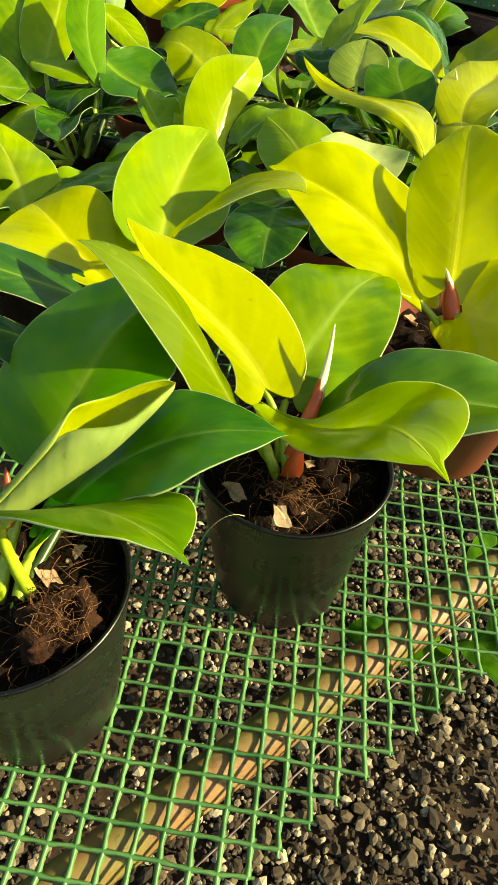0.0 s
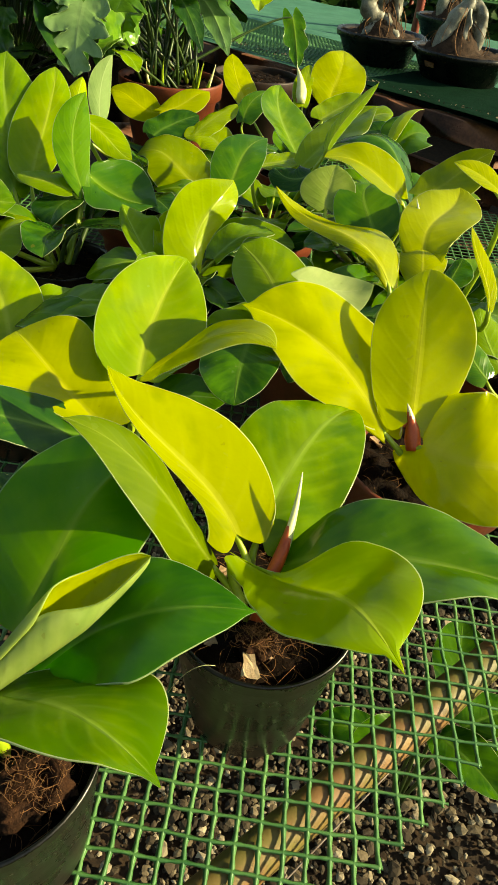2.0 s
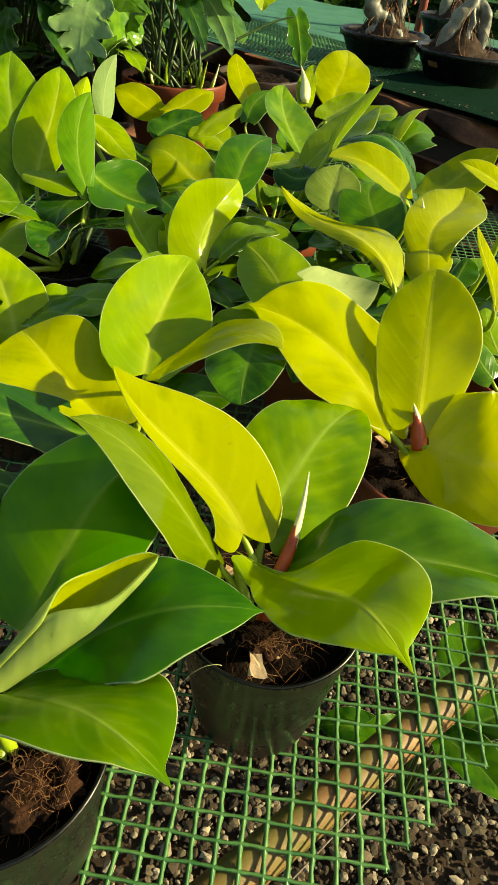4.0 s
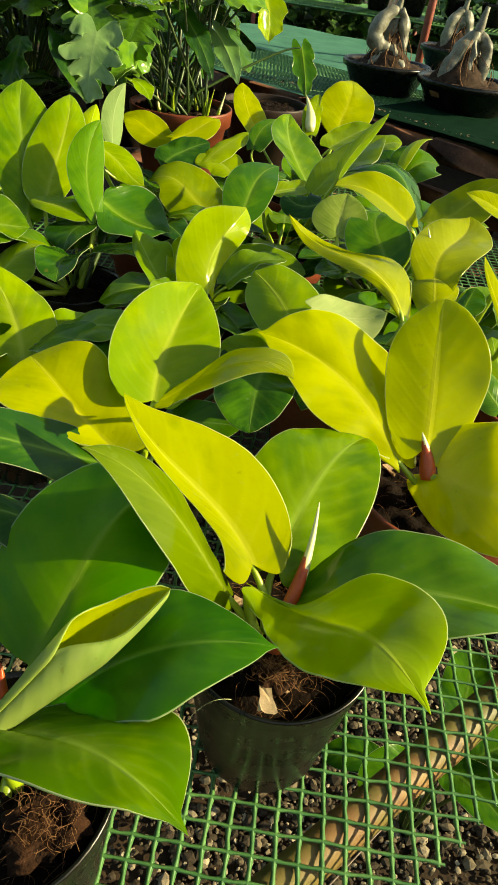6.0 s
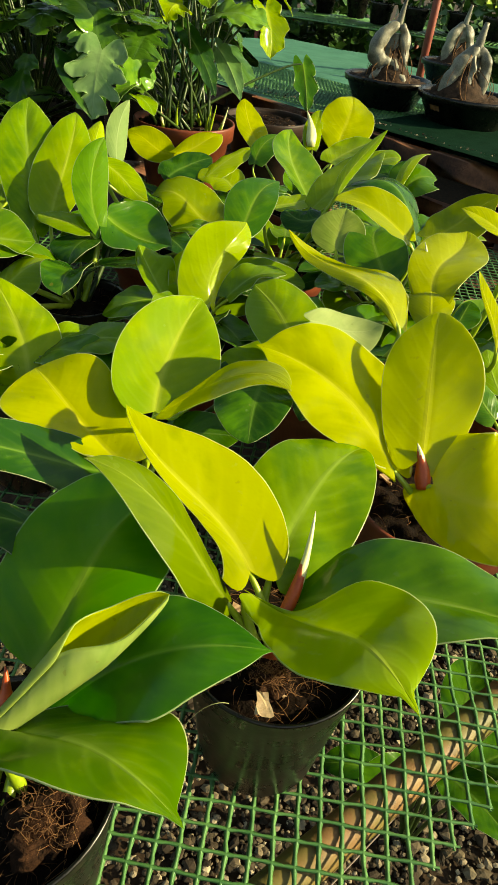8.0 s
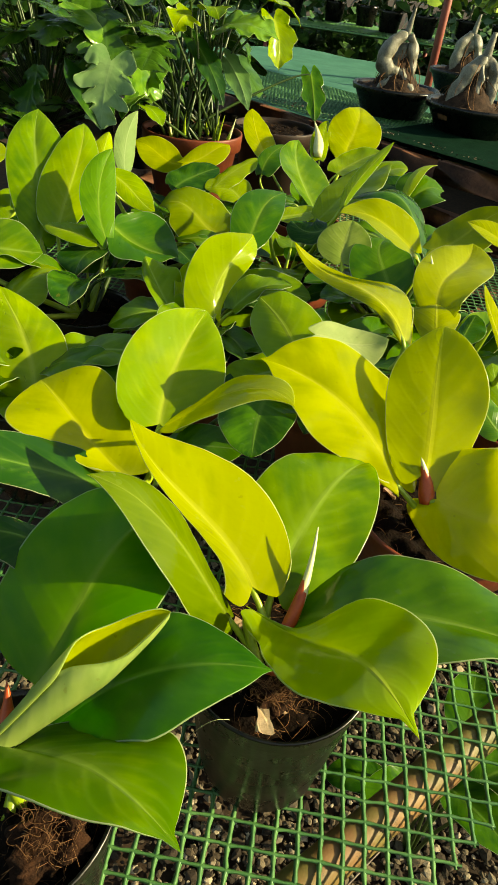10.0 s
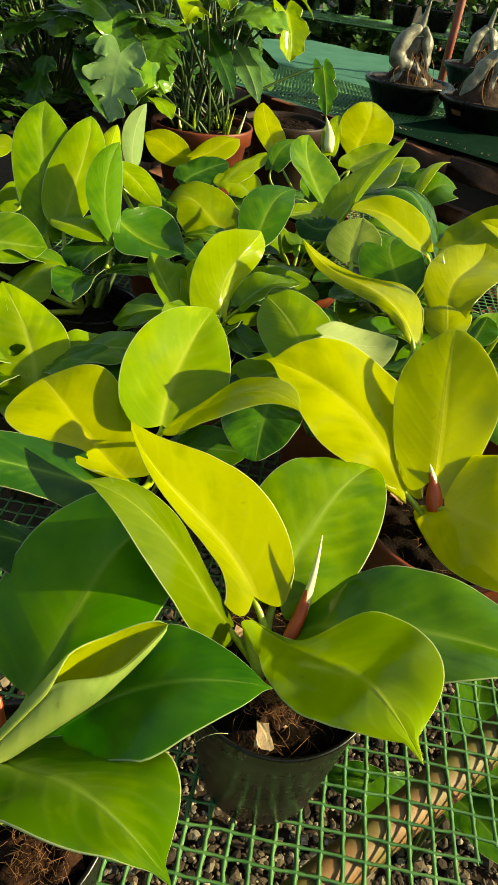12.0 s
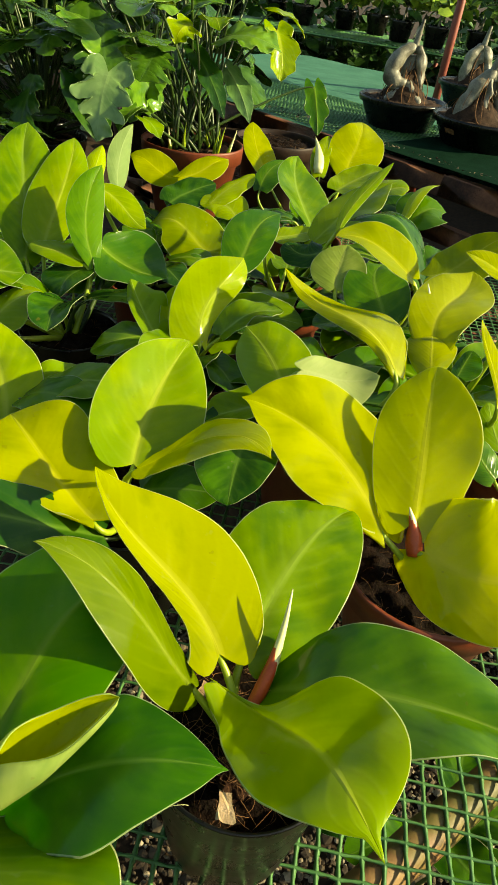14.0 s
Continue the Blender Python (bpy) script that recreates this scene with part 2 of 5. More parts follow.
GRAVEL = gravel_material()
PLASTER = plain("weathered_plaster", (0.16, 0.15, 0.13), (0.30, 0.28, 0.24), 3, 0.9, 0.2, 0.4, 30)
EARTH = plain("wet_dark_earth", (0.009, 0.0052, 0.003), (0.052, 0.029, 0.014), 40, 0.9, 0.3, 0.8, 70)


# ---- mesh helpers ----
def finish(name, me, mats, parent=None, label="", smooth=True):
    for m in mats if isinstance(mats, (list, tuple)) else (mats,):
        me.materials.append(m)
    if smooth:
        me.shade_smooth()
    ob = new(name, me)
    if parent is not None:
        ob.parent = parent
    if label:
        tagged(ob, label)
    return ob


def part(name, bm, material, parent=None, label="", smooth=True):
    me = bpy.data.meshes.new(name)
    bm.to_mesh(me)
    bm.free()
    return finish(name, me, material, parent, label, smooth)


def thing(name, x, y, z, label, category, group=""):
    ob = new(name)
    ob.empty_display_size = 0.05
    ob.location = (x, y, z)
    bpy.context.view_layer.update()
    return tagged(ob, label, category, group)


def tube(points, radii, sides=8, close=True):
    """Vertices and faces of a tapered tube along points."""
    pts = [Vector(p) for p in points]
    verts, faces = [], []
    ref = Vector((0.31, 0.77, 0.55)).normalized()
    for i, p in enumerate(pts):
        d = (pts[min(i + 1, len(pts) - 1)] - pts[max(i - 1, 0)]).normalized()
        a = d.cross(ref)
        if a.length < 0.05:
            a = d.cross(Vector((1, 0, 0)))
        a.normalize()
        b = d.cross(a)
        for j in range(sides):
            w = 2 * math.pi * j / sides
            verts.append(p + (a * math.cos(w) + b * math.sin(w)) * radii[i])
    for i in range(len(pts) - 1):
        for j in range(sides):
            k = (j + 1) % sides
            faces.append((i * sides + j, i * sides + k, (i + 1) * sides + k, (i + 1) * sides + j))
    if close:
        faces.append(tuple(range(sides))[::-1])
        faces.append(tuple((len(pts) - 1) * sides + j for j in range(sides)))
    return verts, faces


def mesh_of(name, verts, faces):
    me = bpy.data.meshes.new(name)
    me.from_pydata([tuple(v) for v in verts], [], faces)
    me.update()
    return me


def tubes(chunks, sides=6):
    """One set of vertices and faces from several tubes."""
    verts, faces = [], []
    for pts, radii in chunks:
        v, f = tube(pts, radii, sides)
        o = len(verts)
        verts += v
        faces += [tuple(i + o for i in q) for q in f]
    return verts, faces


def curve(a, b, c, n=8):
    a, b, c = Vector(a), Vector(b), Vector(c)
    return [(a * (1 - t) ** 2 + b * 2 * t * (1 - t) + c * t * t) for t in (i / n for i in range(n + 1))]


# ---- leaves ----
def shell_mesh(me_name, grid, vs, thick=0.0005, hole=None):
    """A thin two-sided sheet from a grid of points, with its run along and across the blade as UV."""
    nu, nv = len(grid) - 1, len(vs)
    nr = np.cross(np.gradient(grid, axis=1), np.gradient(grid, axis=0))
    nr = nr / np.maximum(np.linalg.norm(nr, axis=2, keepdims=True), 1e-9)
    verts = np.concatenate([(grid + nr * thick).reshape(-1, 3), (grid - nr * thick).reshape(-1, 3)])
    m = (nu + 1) * nv
    faces = []
    for i in range(nu):
        for j in range(nv - 1):
            if hole and hole(i / nu, vs[j]):
                continue
            f = (i * nv + j, i * nv + j + 1, (i + 1) * nv + j + 1, (i + 1) * nv + j)
            faces.append(f)
            faces.append(tuple(m + k for k in f[::-1]))
    for j in (0, nv - 1):
        for i in range(nu):
            f = (i * nv + j, (i + 1) * nv + j, m + (i + 1) * nv + j, m + i * nv + j)
            faces.append(f if j == 0 else f[::-1])
    me = mesh_of(me_name, verts.tolist(), faces)
    uv = me.uv_layers.new(name="UVMap")
    idx = np.empty(len(me.loops), dtype=np.int32)
    me.loops.foreach_get("vertex_index", idx)
    idx = idx % m
    co = np.stack([(idx // nv) / nu, (np.array(vs)[idx % nv] + 1) / 2], 1).astype(np.float32)
    uv.data.foreach_set("uv", co.ravel())
    return me


def leaf_grid(base, aim, length, bend, ess, half, lift, swing, curl, twist, peak, heel, snout, root, tail, lobe, us, vs, pinch=(0.0, 0.0, 0.36)):
    """Points of a heart-shaped blade, row by row along its midrib. bend, ess: arch and S of the midrib (up, sideways).
    half, lift, swing, curl (left, right): half widths, their lift in degrees, how it changes from heel to tip, and how the halves roll.
    twist: turn along the midrib. peak: where it is widest; heel, snout: how full it is before and after; root (left, right): width where the stalk joins;
    pinch: how far a half is folded away at the heel; tail: the drawn-out tip; lobe: how far the heart's lobes reach back."""
    az, el = np.radians(aim[0]), np.radians(aim[1])
    t = np.array((np.sin(az) * np.cos(el), np.cos(az) * np.cos(el), np.sin(el)))
    s = np.array((np.cos(az), -np.sin(az), 0.0))
    n = np.cross(s, t)
    u = us[:, None]
    b, e = n * bend[0] + s * bend[1], n * ess[0] + s * ess[1]
    mid = np.array(base) + t * (length * u) + b * (4 * u * (1 - u)) + e * (10.4 * u * (1 - u) * (1 - 2 * u))
    tan = t * length + b * (4 - 8 * u) + e * (10.4 * (1 - 6 * u + 6 * u * u))
    tan = tan / np.linalg.norm(tan, axis=1, keepdims=True)
    side = s - tan * (tan @ s)[:, None]
    side = side / np.linalg.norm(side, axis=1, keepdims=True)
    up = np.cross(side, tan)
    roll = np.radians(twist) * (u - 0.3)
    side, up = side * np.cos(roll) + up * np.sin(roll), up * np.cos(roll) - side * np.sin(roll)
    heel, snout = max(heel, 1.05), max(snout, 1.05)
    x0 = np.clip((peak - us) / peak, 0, 1)
    x1 = np.clip((us - peak) / (1 - peak) / (1 - tail), 0, 1)
    point = 0.16 * np.clip((1 - us) / (tail + 0.02), 0, 1) * np.clip(us * 4, 0, 1)
    ws = []
    for k in (0, 1):
        w = np.where(us < peak, root[k] + (1 - root[k]) * (1 - x0 ** heel) ** 0.8, (1 - x1 ** snout) ** 0.8)
        ws.append((w ** 4 + point ** 4) ** 0.25 * (1 - pinch[k] * np.exp(-(us / pinch[2]) ** 6)))
    rows = np.empty((len(us), len(vs), 3))
    for j, v in enumerate(vs):
        k, sign, av = (0, -1.0, -v) if v < 0 else (1, 1.0, v)
        a = np.radians(lift[k] + swing[k] * (2 * us - 1))[:, None]
        c = np.radians(curl[k]) + 1e-4
        run = (np.sin(a + c * (av - 0.5)) - np.sin(a - 0.5 * c)) / c
        rise = -(np.cos(a + c * (av - 0.5)) - np.cos(a - 0.5 * c)) / c
        wk = (half[k] * ws[k])[:, None]
        back = (lobe * length * np.sin(np.pi * av ** 1.2) ** 0.8 if 0 < av < 1 else 0.0) * (1 - u) ** 6
        rows[:, j] = mid + (side * (sign * run) + up * rise) * wk - tan * back
    return rows


def blade(me_name, t_dir, length, bend, left, right, peak=0.45, lobe=0.05, wave=0.0, nu=30, sharp=0.9, tail=0.035, lobes=0, hook=0.0, pinch=(0.0, 0.0), reach=0.42, ears=(0.0, 0.0), crest=(0.0, 1.0, 0.0), bow=0.045, seed=0, thick=0.0005, hole=None):
    """A leaf blade from its base at the origin: direction, length, bend (up, sideways), half widths and their lift in degrees."""
    t = Vector(t_dir).normalized()
    s = t.cross(Vector((0, 0, 1))).normalized()
    n = s.cross(t)
    off = n * bend[0] + s * bend[1]
    rnd = random.Random(seed)
    ph = rnd.uniform(0, 6.28)
    ph2 = rnd.uniform(0, 6.28)
    wl, al = left[0], radians(left[1])
    wr, ar = right[0], radians(right[1])
    lv = (n * math.sin(al) - s * math.cos(al)) * wl
    rv = (n * math.sin(ar) + s * math.cos(ar)) * wr
    vs = [-1.0, -0.982, -0.9, -0.72, -0.5, -0.3, -0.14, -0.04, 0.0, 0.04, 0.14, 0.3, 0.5, 0.72, 0.9, 0.982, 1.0]
    a, b = peak * sharp, (1 - peak) * sharp
    if lobes:
        nu = 84
    if hole:
        nu = 160
        vs = sorted(set(vs) | {-0.33 + 0.014 * i for i in range(44)})
    top = (peak ** a) * ((1 - peak) ** b)
    tan0 = (t * length + off * 4 * (1 - 2 * peak)).normalized()
    rows = []
    for i in range(nu + 1):
        u = i / nu
        u = u - 0.06 * math.sin(2 * math.pi * u)
        x = min(u / (1 - tail), 1.0)
        x = 0.035 + 0.965 * x
        w = (x ** a) * (max(1 - x, 0.0) ** b) / top
        point = 0.24 * min(1.0, (1 - u) / (tail + 1e-4)) * min(1.0, u * 4)
        w = (w ** 3 + point ** 3) ** (1 / 3)
        if lobes:
            d = abs(2 * ((lobes * u ** 0.85 + 0.12) % 1.0) - 1)
            w *= (0.36 + 0.64 * (1 - d ** 1.6)) * (1 + 0.09 * math.cos(3 * math.pi * d + ph))
        mid = t * (length * u) + off * (4 * u * (1 - u)) - n * (hook * max(0.0, u - 0.75) ** 2 * 16)
        tan = (t * length + off * 4 * (1 - 2 * u)).normalized()
        q = tan0.rotation_difference(tan)
        l_u, r_u = q @ lv, q @ rv
        axis = (r_u - l_u).normalized()
        row = []
        for v in vs:
            h = l_u if v < 0 else r_u
            av = abs(v)
            side = h.dot(axis) * axis
            rise = (math.sqrt(av * av + 0.30) - 0.5477) / 0.5925
            ww = w * (1 - pinch[0 if v < 0 else 1] * math.exp(-(u / reach) ** 4))
            if v < 0:
                ww *= 1 + crest[2] * math.exp(-((u - crest[0]) / crest[1]) ** 2)
            ear = ears[0 if v < 0 else 1]
            if ear:
                e = ear * math.exp(-((u - 0.09) / 0.13) ** 2)
                ww = (ww ** 4 + e ** 4) ** 0.25
            p = mid + (side * av + (h - side) * rise) * ww - tan * (lobe * length * av ** 1.4 * (1 - u) ** 5)
            if lobes:
                p += tan * (0.42 * h.length * ww * av * av * (1 - 1.6 * max(0.0, u - 0.6)))
            nn = (tan.cross(r_u) if v >= 0 else l_u.cross(tan)).normalized() * -1
            p += nn * (-1) * (bow * h.length * w * 2.2 * av * (1 - av) * -1)
            ruffle = math.sin(u * 9 + ph + (1.5 if v < 0 else 0)) * 0.6 + math.sin(u * 17 + ph2) * 0.4
            p += nn * ((wave + 0.0022) * ruffle * av ** 2 * min(1.0, w * 1.3))
            p += nn * (0.095 * (wl + wr) * noise.noise(p * 16 + Vector((seed * 3.7, 0, 0))) * (0.25 + 0.75 * av) * min(1.0, w * 1.5) * min(1.0, u * 5))
            p += nn * (0.026 * (wl + wr) * noise.noise(p * 48 + Vector((0, seed * 2.3, 0))) * (0.15 + 0.85 * av) * min(1.0, w * 1.5))
            row.append(p)
        rows.append(row)
    return shell_mesh(me_name, np.array([[tuple(p) for p in r] for r in rows]), vs, thick, hole)


def NIBBLE(u, v):
    """A bite taken out of the blade beside the midrib."""
    return ((u - 0.40) / (0.040 + 0.008 * math.sin(v * 14))) ** 2 + ((v + 0.25) / 0.16) ** 2 < 1


COUNT = [0]


def aim_dir(aim):
    az, el = radians(aim[0]), radians(aim[1])
    return Vector((math.sin(az) * math.cos(el), math.cos(az) * math.cos(el), math.sin(el)))


def leaf(plant, tone, base, aim, length, bend, left, right, stalk=0.0032, label="", **shape):
    """A stalked leaf of a plant: blade and its petiole, which rises from the crown in the pot."""
    COUNT[0] += 1
    me = blade("leaf", aim_dir(aim), length, bend, left, right, seed=COUNT[0], **shape)
    ob = finish("leaf", me, LEAF[tone], plant, label)
    ob.location = Vector(base) - plant.location
    stalk_to(ob, plant, Vector(base), aim_dir(aim), stalk, STALK if tone in ("lobed", "dark", "shade") else PETIOLE)
    return ob


def stalk_to(ob, plant, b, t, stalk, material):
    """The petiole of a leaf, from the plant's crown up to the foot of the blade."""
    rnd = random.Random(COUNT[0] * 7)
    w = plant.get("spread", 0.014)
    foot = Vector(plant["crown"]) + Vector((rnd.uniform(-w, w), rnd.uniform(-w, w), -0.004))
    ctrl = b - t * min(0.35 * (b - foot).length, 0.05)
    ctrl.z = max(ctrl.z - 0.01, foot.z + 0.4 * (b.z - foot.z))
    pts = curve(foot, ctrl, b + t * 0.003 - Vector((0, 0, 0.003)), 9)
    v, f = tube(pts, [stalk * (1.45 - 0.75 * i / 9) for i in range(10)], 8)
    finish("petiole", mesh_of("petiole", [p - b for p in v], f), material, ob)


def heart_leaf(plant, tone, base, aim, length, bend, ess, half, lift, swing, curl, twist, peak, heel, snout, root, tail, lobe, stalk=0.0040, hole=None, pinch=(0.0, 0.0, 0.36), label=""):
    """A broad heart-shaped leaf with a drawn-out tip, on its petiole."""
    COUNT[0] += 1
    seed = COUNT[0]
    n = 150 if hole else 44
    us = np.linspace(0, 1, n + 1)
    us = us - 0.05 * np.sin(2 * np.pi * us)
    vs = [-1.0, -0.982, -0.92, -0.8, -0.65, -0.5, -0.35, -0.2, -0.09, -0.03, 0.0]
    vs = np.array(vs + [-v for v in vs[-2::-1]])
    if hole:
        vs = np.array(sorted(set(vs.tolist()) | {-0.60 + 0.016 * i for i in range(44)}))
    grid = leaf_grid((0, 0, 0), aim, length, bend, ess, half, lift, swing, curl, twist, peak, heel, snout, root, tail, lobe, us, vs, pinch)
    du, dv = np.gradient(grid, axis=0), np.gradient(grid, axis=1)
    nr = np.cross(dv, du)
    nr = nr / np.maximum(np.linalg.norm(nr, axis=2, keepdims=True), 1e-9)
    size = half[0] + half[1]
    for i in range(n + 1):
        for j, v in enumerate(vs):
            p = Vector(grid[i, j])
            h = 0.055 * noise.noise(p * 15 + Vector((seed * 3.7, 0, 0))) * min(1.0, abs(v) * 2.5)
            h += 0.013 * noise.noise(p * 46 + Vector((0, seed * 2.3, 0))) * abs(v)
            h += 0.030 * (0.25 - (abs(v) - 0.5) ** 2)
            h -= 0.012 * math.exp(-(v / 0.07) ** 2) * (1 - us[i])
            grid[i, j] += nr[i, j] * (h * size * min(1.0, us[i] * 6, (1 - us[i]) * 8 + 0.05))
    ob = finish("leaf", shell_mesh("leaf", grid, vs, 0.0005, hole), LEAF[tone], plant, label)
    ob.location = Vector(base) - plant.location
    stalk_to(ob, plant, Vector(base), aim_dir(aim), stalk, STALK if tone == "dark" else PETIOLE)
    return ob


def split_leaf(plant, tone, base, aim, length, half, lift, lobes, bend, depth=0.46, stalk=0.0032):
    """A broad leaf cut into forward-pointing lobes with rounded tips."""
    COUNT[0] += 1
    seed = COUNT[0]
    us = np.linspace(0, 1, 105)
    vs = np.array([-1.0, -0.982, -0.9, -0.75, -0.55, -0.35, -0.18, -0.06, 0.0, 0.06, 0.18, 0.35, 0.55, 0.75, 0.9, 0.982, 1.0])
    grid = leaf_grid((0, 0, 0), aim, length, bend, (0, 0), half, lift, (6, -6), (22, 22), 0.0, 0.32, 2.0, 1.45, (0.80, 0.80), 0.05, 0.26, us, vs)
    mid = grid[:, 8].copy()
    tan = np.gradient(mid, axis=0)
    tan /= np.linalg.norm(tan, axis=1, keepdims=True)
    rnd = random.Random(seed)
    ph = (rnd.uniform(0, 0.3), rnd.uniform(0, 0.3))
    for i, u in enumerate(us):
        for j, v in enumerate(vs):
            d = abs(2 * ((lobes * u ** 0.9 + 0.30 + ph[v > 0]) % 1.0) - 1)
            cut = depth * d ** 1.5 * min(1.0, (1 - u) * 4) * (1 + 0.3 * math.sin(u * 23 + seed))
            off = (grid[i, j] - mid[i]) * (1 - cut * abs(v))
            p = mid[i] + off + tan[i] * (0.40 * np.linalg.norm(off) * abs(v) * min(1.0, u * 3 + 0.1))
            q = Vector(p)
            lift_up = 0.10 * noise.noise(q * 22 + Vector((seed, 0, 0))) * abs(v) + 0.04 * noise.noise(q * 60 + Vector((0, seed, 0))) * abs(v)
            grid[i, j] = p + np.array((0.0, -0.5, 0.8)) * lift_up * (half[0] + half[1])
    ob = finish("leaf", shell_mesh("leaf", grid, vs), LEAF[tone], plant)
    ob.location = Vector(base) - plant.location
    stalk_to(ob, plant, Vector(base), aim_dir(aim), stalk, STALK)
    return ob


def under_leaves(plant, count, seed, reach=0.13, tones=("dark", "green", "mid")):
    """The older leaves low in the plant, spread out round the crown."""
    rnd = random.Random(seed)
    c = Vector(plant["crown"])
    for k in range(count):
        az = 360 * k / count + rnd.uniform(-25, 25)
        d = aim_dir((az, 0))
        b = c + d * rnd.uniform(0.03, 0.06) + Vector((0, 0, rnd.uniform(0.035, 0.075)))
        w = rnd.uniform(0.032, 0.046)
        leaf(plant, rnd.choice(tones), b, (az + rnd.uniform(-15, 15), rnd.uniform(-14, 18)), rnd.uniform(0.8, 1.1) * reach, (rnd.uniform(0.005, 0.02), rnd.uniform(-0.01, 0.01)), (w, rnd.uniform(0, 22)), (w, rnd.uniform(0, 22)), wave=0.002)


def spear(plant, base, tip, radius, mats=(SPEAR, SHEATH), split=0.45):
    """A furled new leaf, in its red sheath below."""
    b, t = Vector(base), Vector(tip)
    d = (t - b)
    side = d.cross(Vector((0, 0, 1))).normalized() * (d.length * 0.05)
    pts = [b + d * (i / 12) + side * math.sin(i / 12 * math.pi) for i in range(13)]
    rad = [radius * (0.75 + 0.5 * math.sin(min(1, i / 12 * 1.6) * math.pi) * 0.5) * (1 - (i / 12) ** 2.2) + 0.0004 for i in range(13)]
    v, f = tube(pts, rad, 10)
    me = mesh_of("new_leaf", [p - b for p in v], f)
    ob = finish("new_leaf", me, list(mats), plant, "furled cream new leaf in a reddish sheath")
    n = 10 * 12
    for i, poly in enumerate(me.polygons):
        poly.material_index = 1 if i // 10 < 12 * split + 1.6 * math.cos(0.63 * (i % 10)) else 0
    ob.location = b - plant.location
    return ob


def rolled_leaf(plant, base, tip, width, open_deg, roll):
    """A young leaf still half rolled round its midrib, like a cornet."""
    b, t = Vector(base), Vector(tip)
    d = (t - b)
    ln = d.length
    d.normalize()
    s = d.cross(Vector((0, 0, 1))).normalized()
    n = s.cross(d)
    nu, nv = 36, 24
    grid = []
    for i in range(nu + 1):
        u = i / nu
        ease = min(1.0, max(0.0, (u - 0.36) / 0.40))
        ease = ease * ease * (3 - 2 * ease)
        w = width * (0.40 + 0.60 * min(1.0, u / 0.55) ** 1.2) * max(0.0, 1 - u ** 3.2) ** 0.62
        span = radians(380 - (380 - open_deg) * ease)
        r = w
        row = []
        for j in range(nv + 1):
            v = j / nv
            a = radians(roll) + (v - 0.5) * span
            rr = r * (1 - 0.16 * v)
            row.append(d * (ln * u) + (s * math.sin(a) - n * math.cos(a)) * rr + n * r * 0.6)
        grid.append(row)
    g = np.array([[tuple(p) for p in r] for r in grid])
    nr = np.cross(np.gradient(g, axis=1), np.gradient(g, axis=0))
    nr /= np.maximum(np.linalg.norm(nr, axis=2, keepdims=True), 1e-9)
    m = (nu + 1) * (nv + 1)
    verts = np.concatenate([(g + nr * 0.0006).reshape(-1, 3), (g - nr * 0.0006).reshape(-1, 3)])
    faces, mat = [], []
    for i in range(nu):
        for j in range(nv):
            k = i * (nv + 1) + j
            f = (k, k + 1, k + nv + 2, k + nv + 1)
            faces += [f, tuple(m + q for q in f[::-1])]
            mat += [0, 1]
        for j in (0, nv):
            k = i * (nv + 1) + j
            faces.append((k, k + nv + 1, m + k + nv + 1, m + k))
            mat.append(1)
    me = mesh_of("rolled_leaf", verts.tolist(), faces)
    uv = me.uv_layers.new(name="UVMap")
    for lp in me.loops:
        k = lp.vertex_index % m
        uv.data[lp.index].uv = (k // (nv + 1) / nu, 0.03 + 0.94 * (k % (nv + 1)) / nv)
    ob = finish("rolled_leaf", me, [LEAF["yellow"], LEAF["husk"]], plant, "half-unrolled young leaf with a pale outside")
    for p, q in zip(me.polygons, mat):
        p.material_index = q
    ob.location = b - plant.location
    return ob


# ---- pots ----
def lathe(profile, sides=48, wob=0.0, seed=0):
    rnd = random.Random(seed)
    ph = rnd.uniform(0, 6)
    verts, faces = [], []
    for r, z in profile:
        for j in range(sides):
            a = 2 * math.pi * j / sides
            q = r * (1 + wob * math.sin(2 * a + ph))
            verts.append(Vector((q * math.cos(a), q * math.sin(a), z)))
    for i in range(len(profile) - 1):
        for j in range(sides):
            k = (j + 1) % sides
            faces.append((i * sides + j, i * sides + k, (i + 1) * sides + k, (i + 1) * sides + j))
    faces.append(tuple(range(sides))[::-1])
    return verts, faces


def soil_mesh(r, z, seed, rough=0.011):
    rnd = random.Random(seed)
    nr, na = 18, 54
    verts, faces = [Vector((0, 0, z + 0.006))], []
    for i in range(1, nr + 1):
        for j in range(na):
            a = 2 * math.pi * j / na
            q = r * i / nr
            p = Vector((q * math.cos(a), q * math.sin(a), 0))
            h = noise.noise(p * 42 + Vector((seed, 0, 0))) * rough + noise.noise(p * 130 + Vector((0, seed, 0))) * rough * 0.6
            verts.append(p + Vector((0, 0, z + h + 0.005 * (1 - (i / nr) ** 2))))
    for j in range(na):
        faces.append((0, 1 + j, 1 + (j + 1) % na))
    for i in range(nr - 1):
        for j in range(na):
            k = (j + 1) % na
            o = 1 + i * na
            faces.append((o + j, o + na + j, o + na + k, o + k))
    return verts, faces


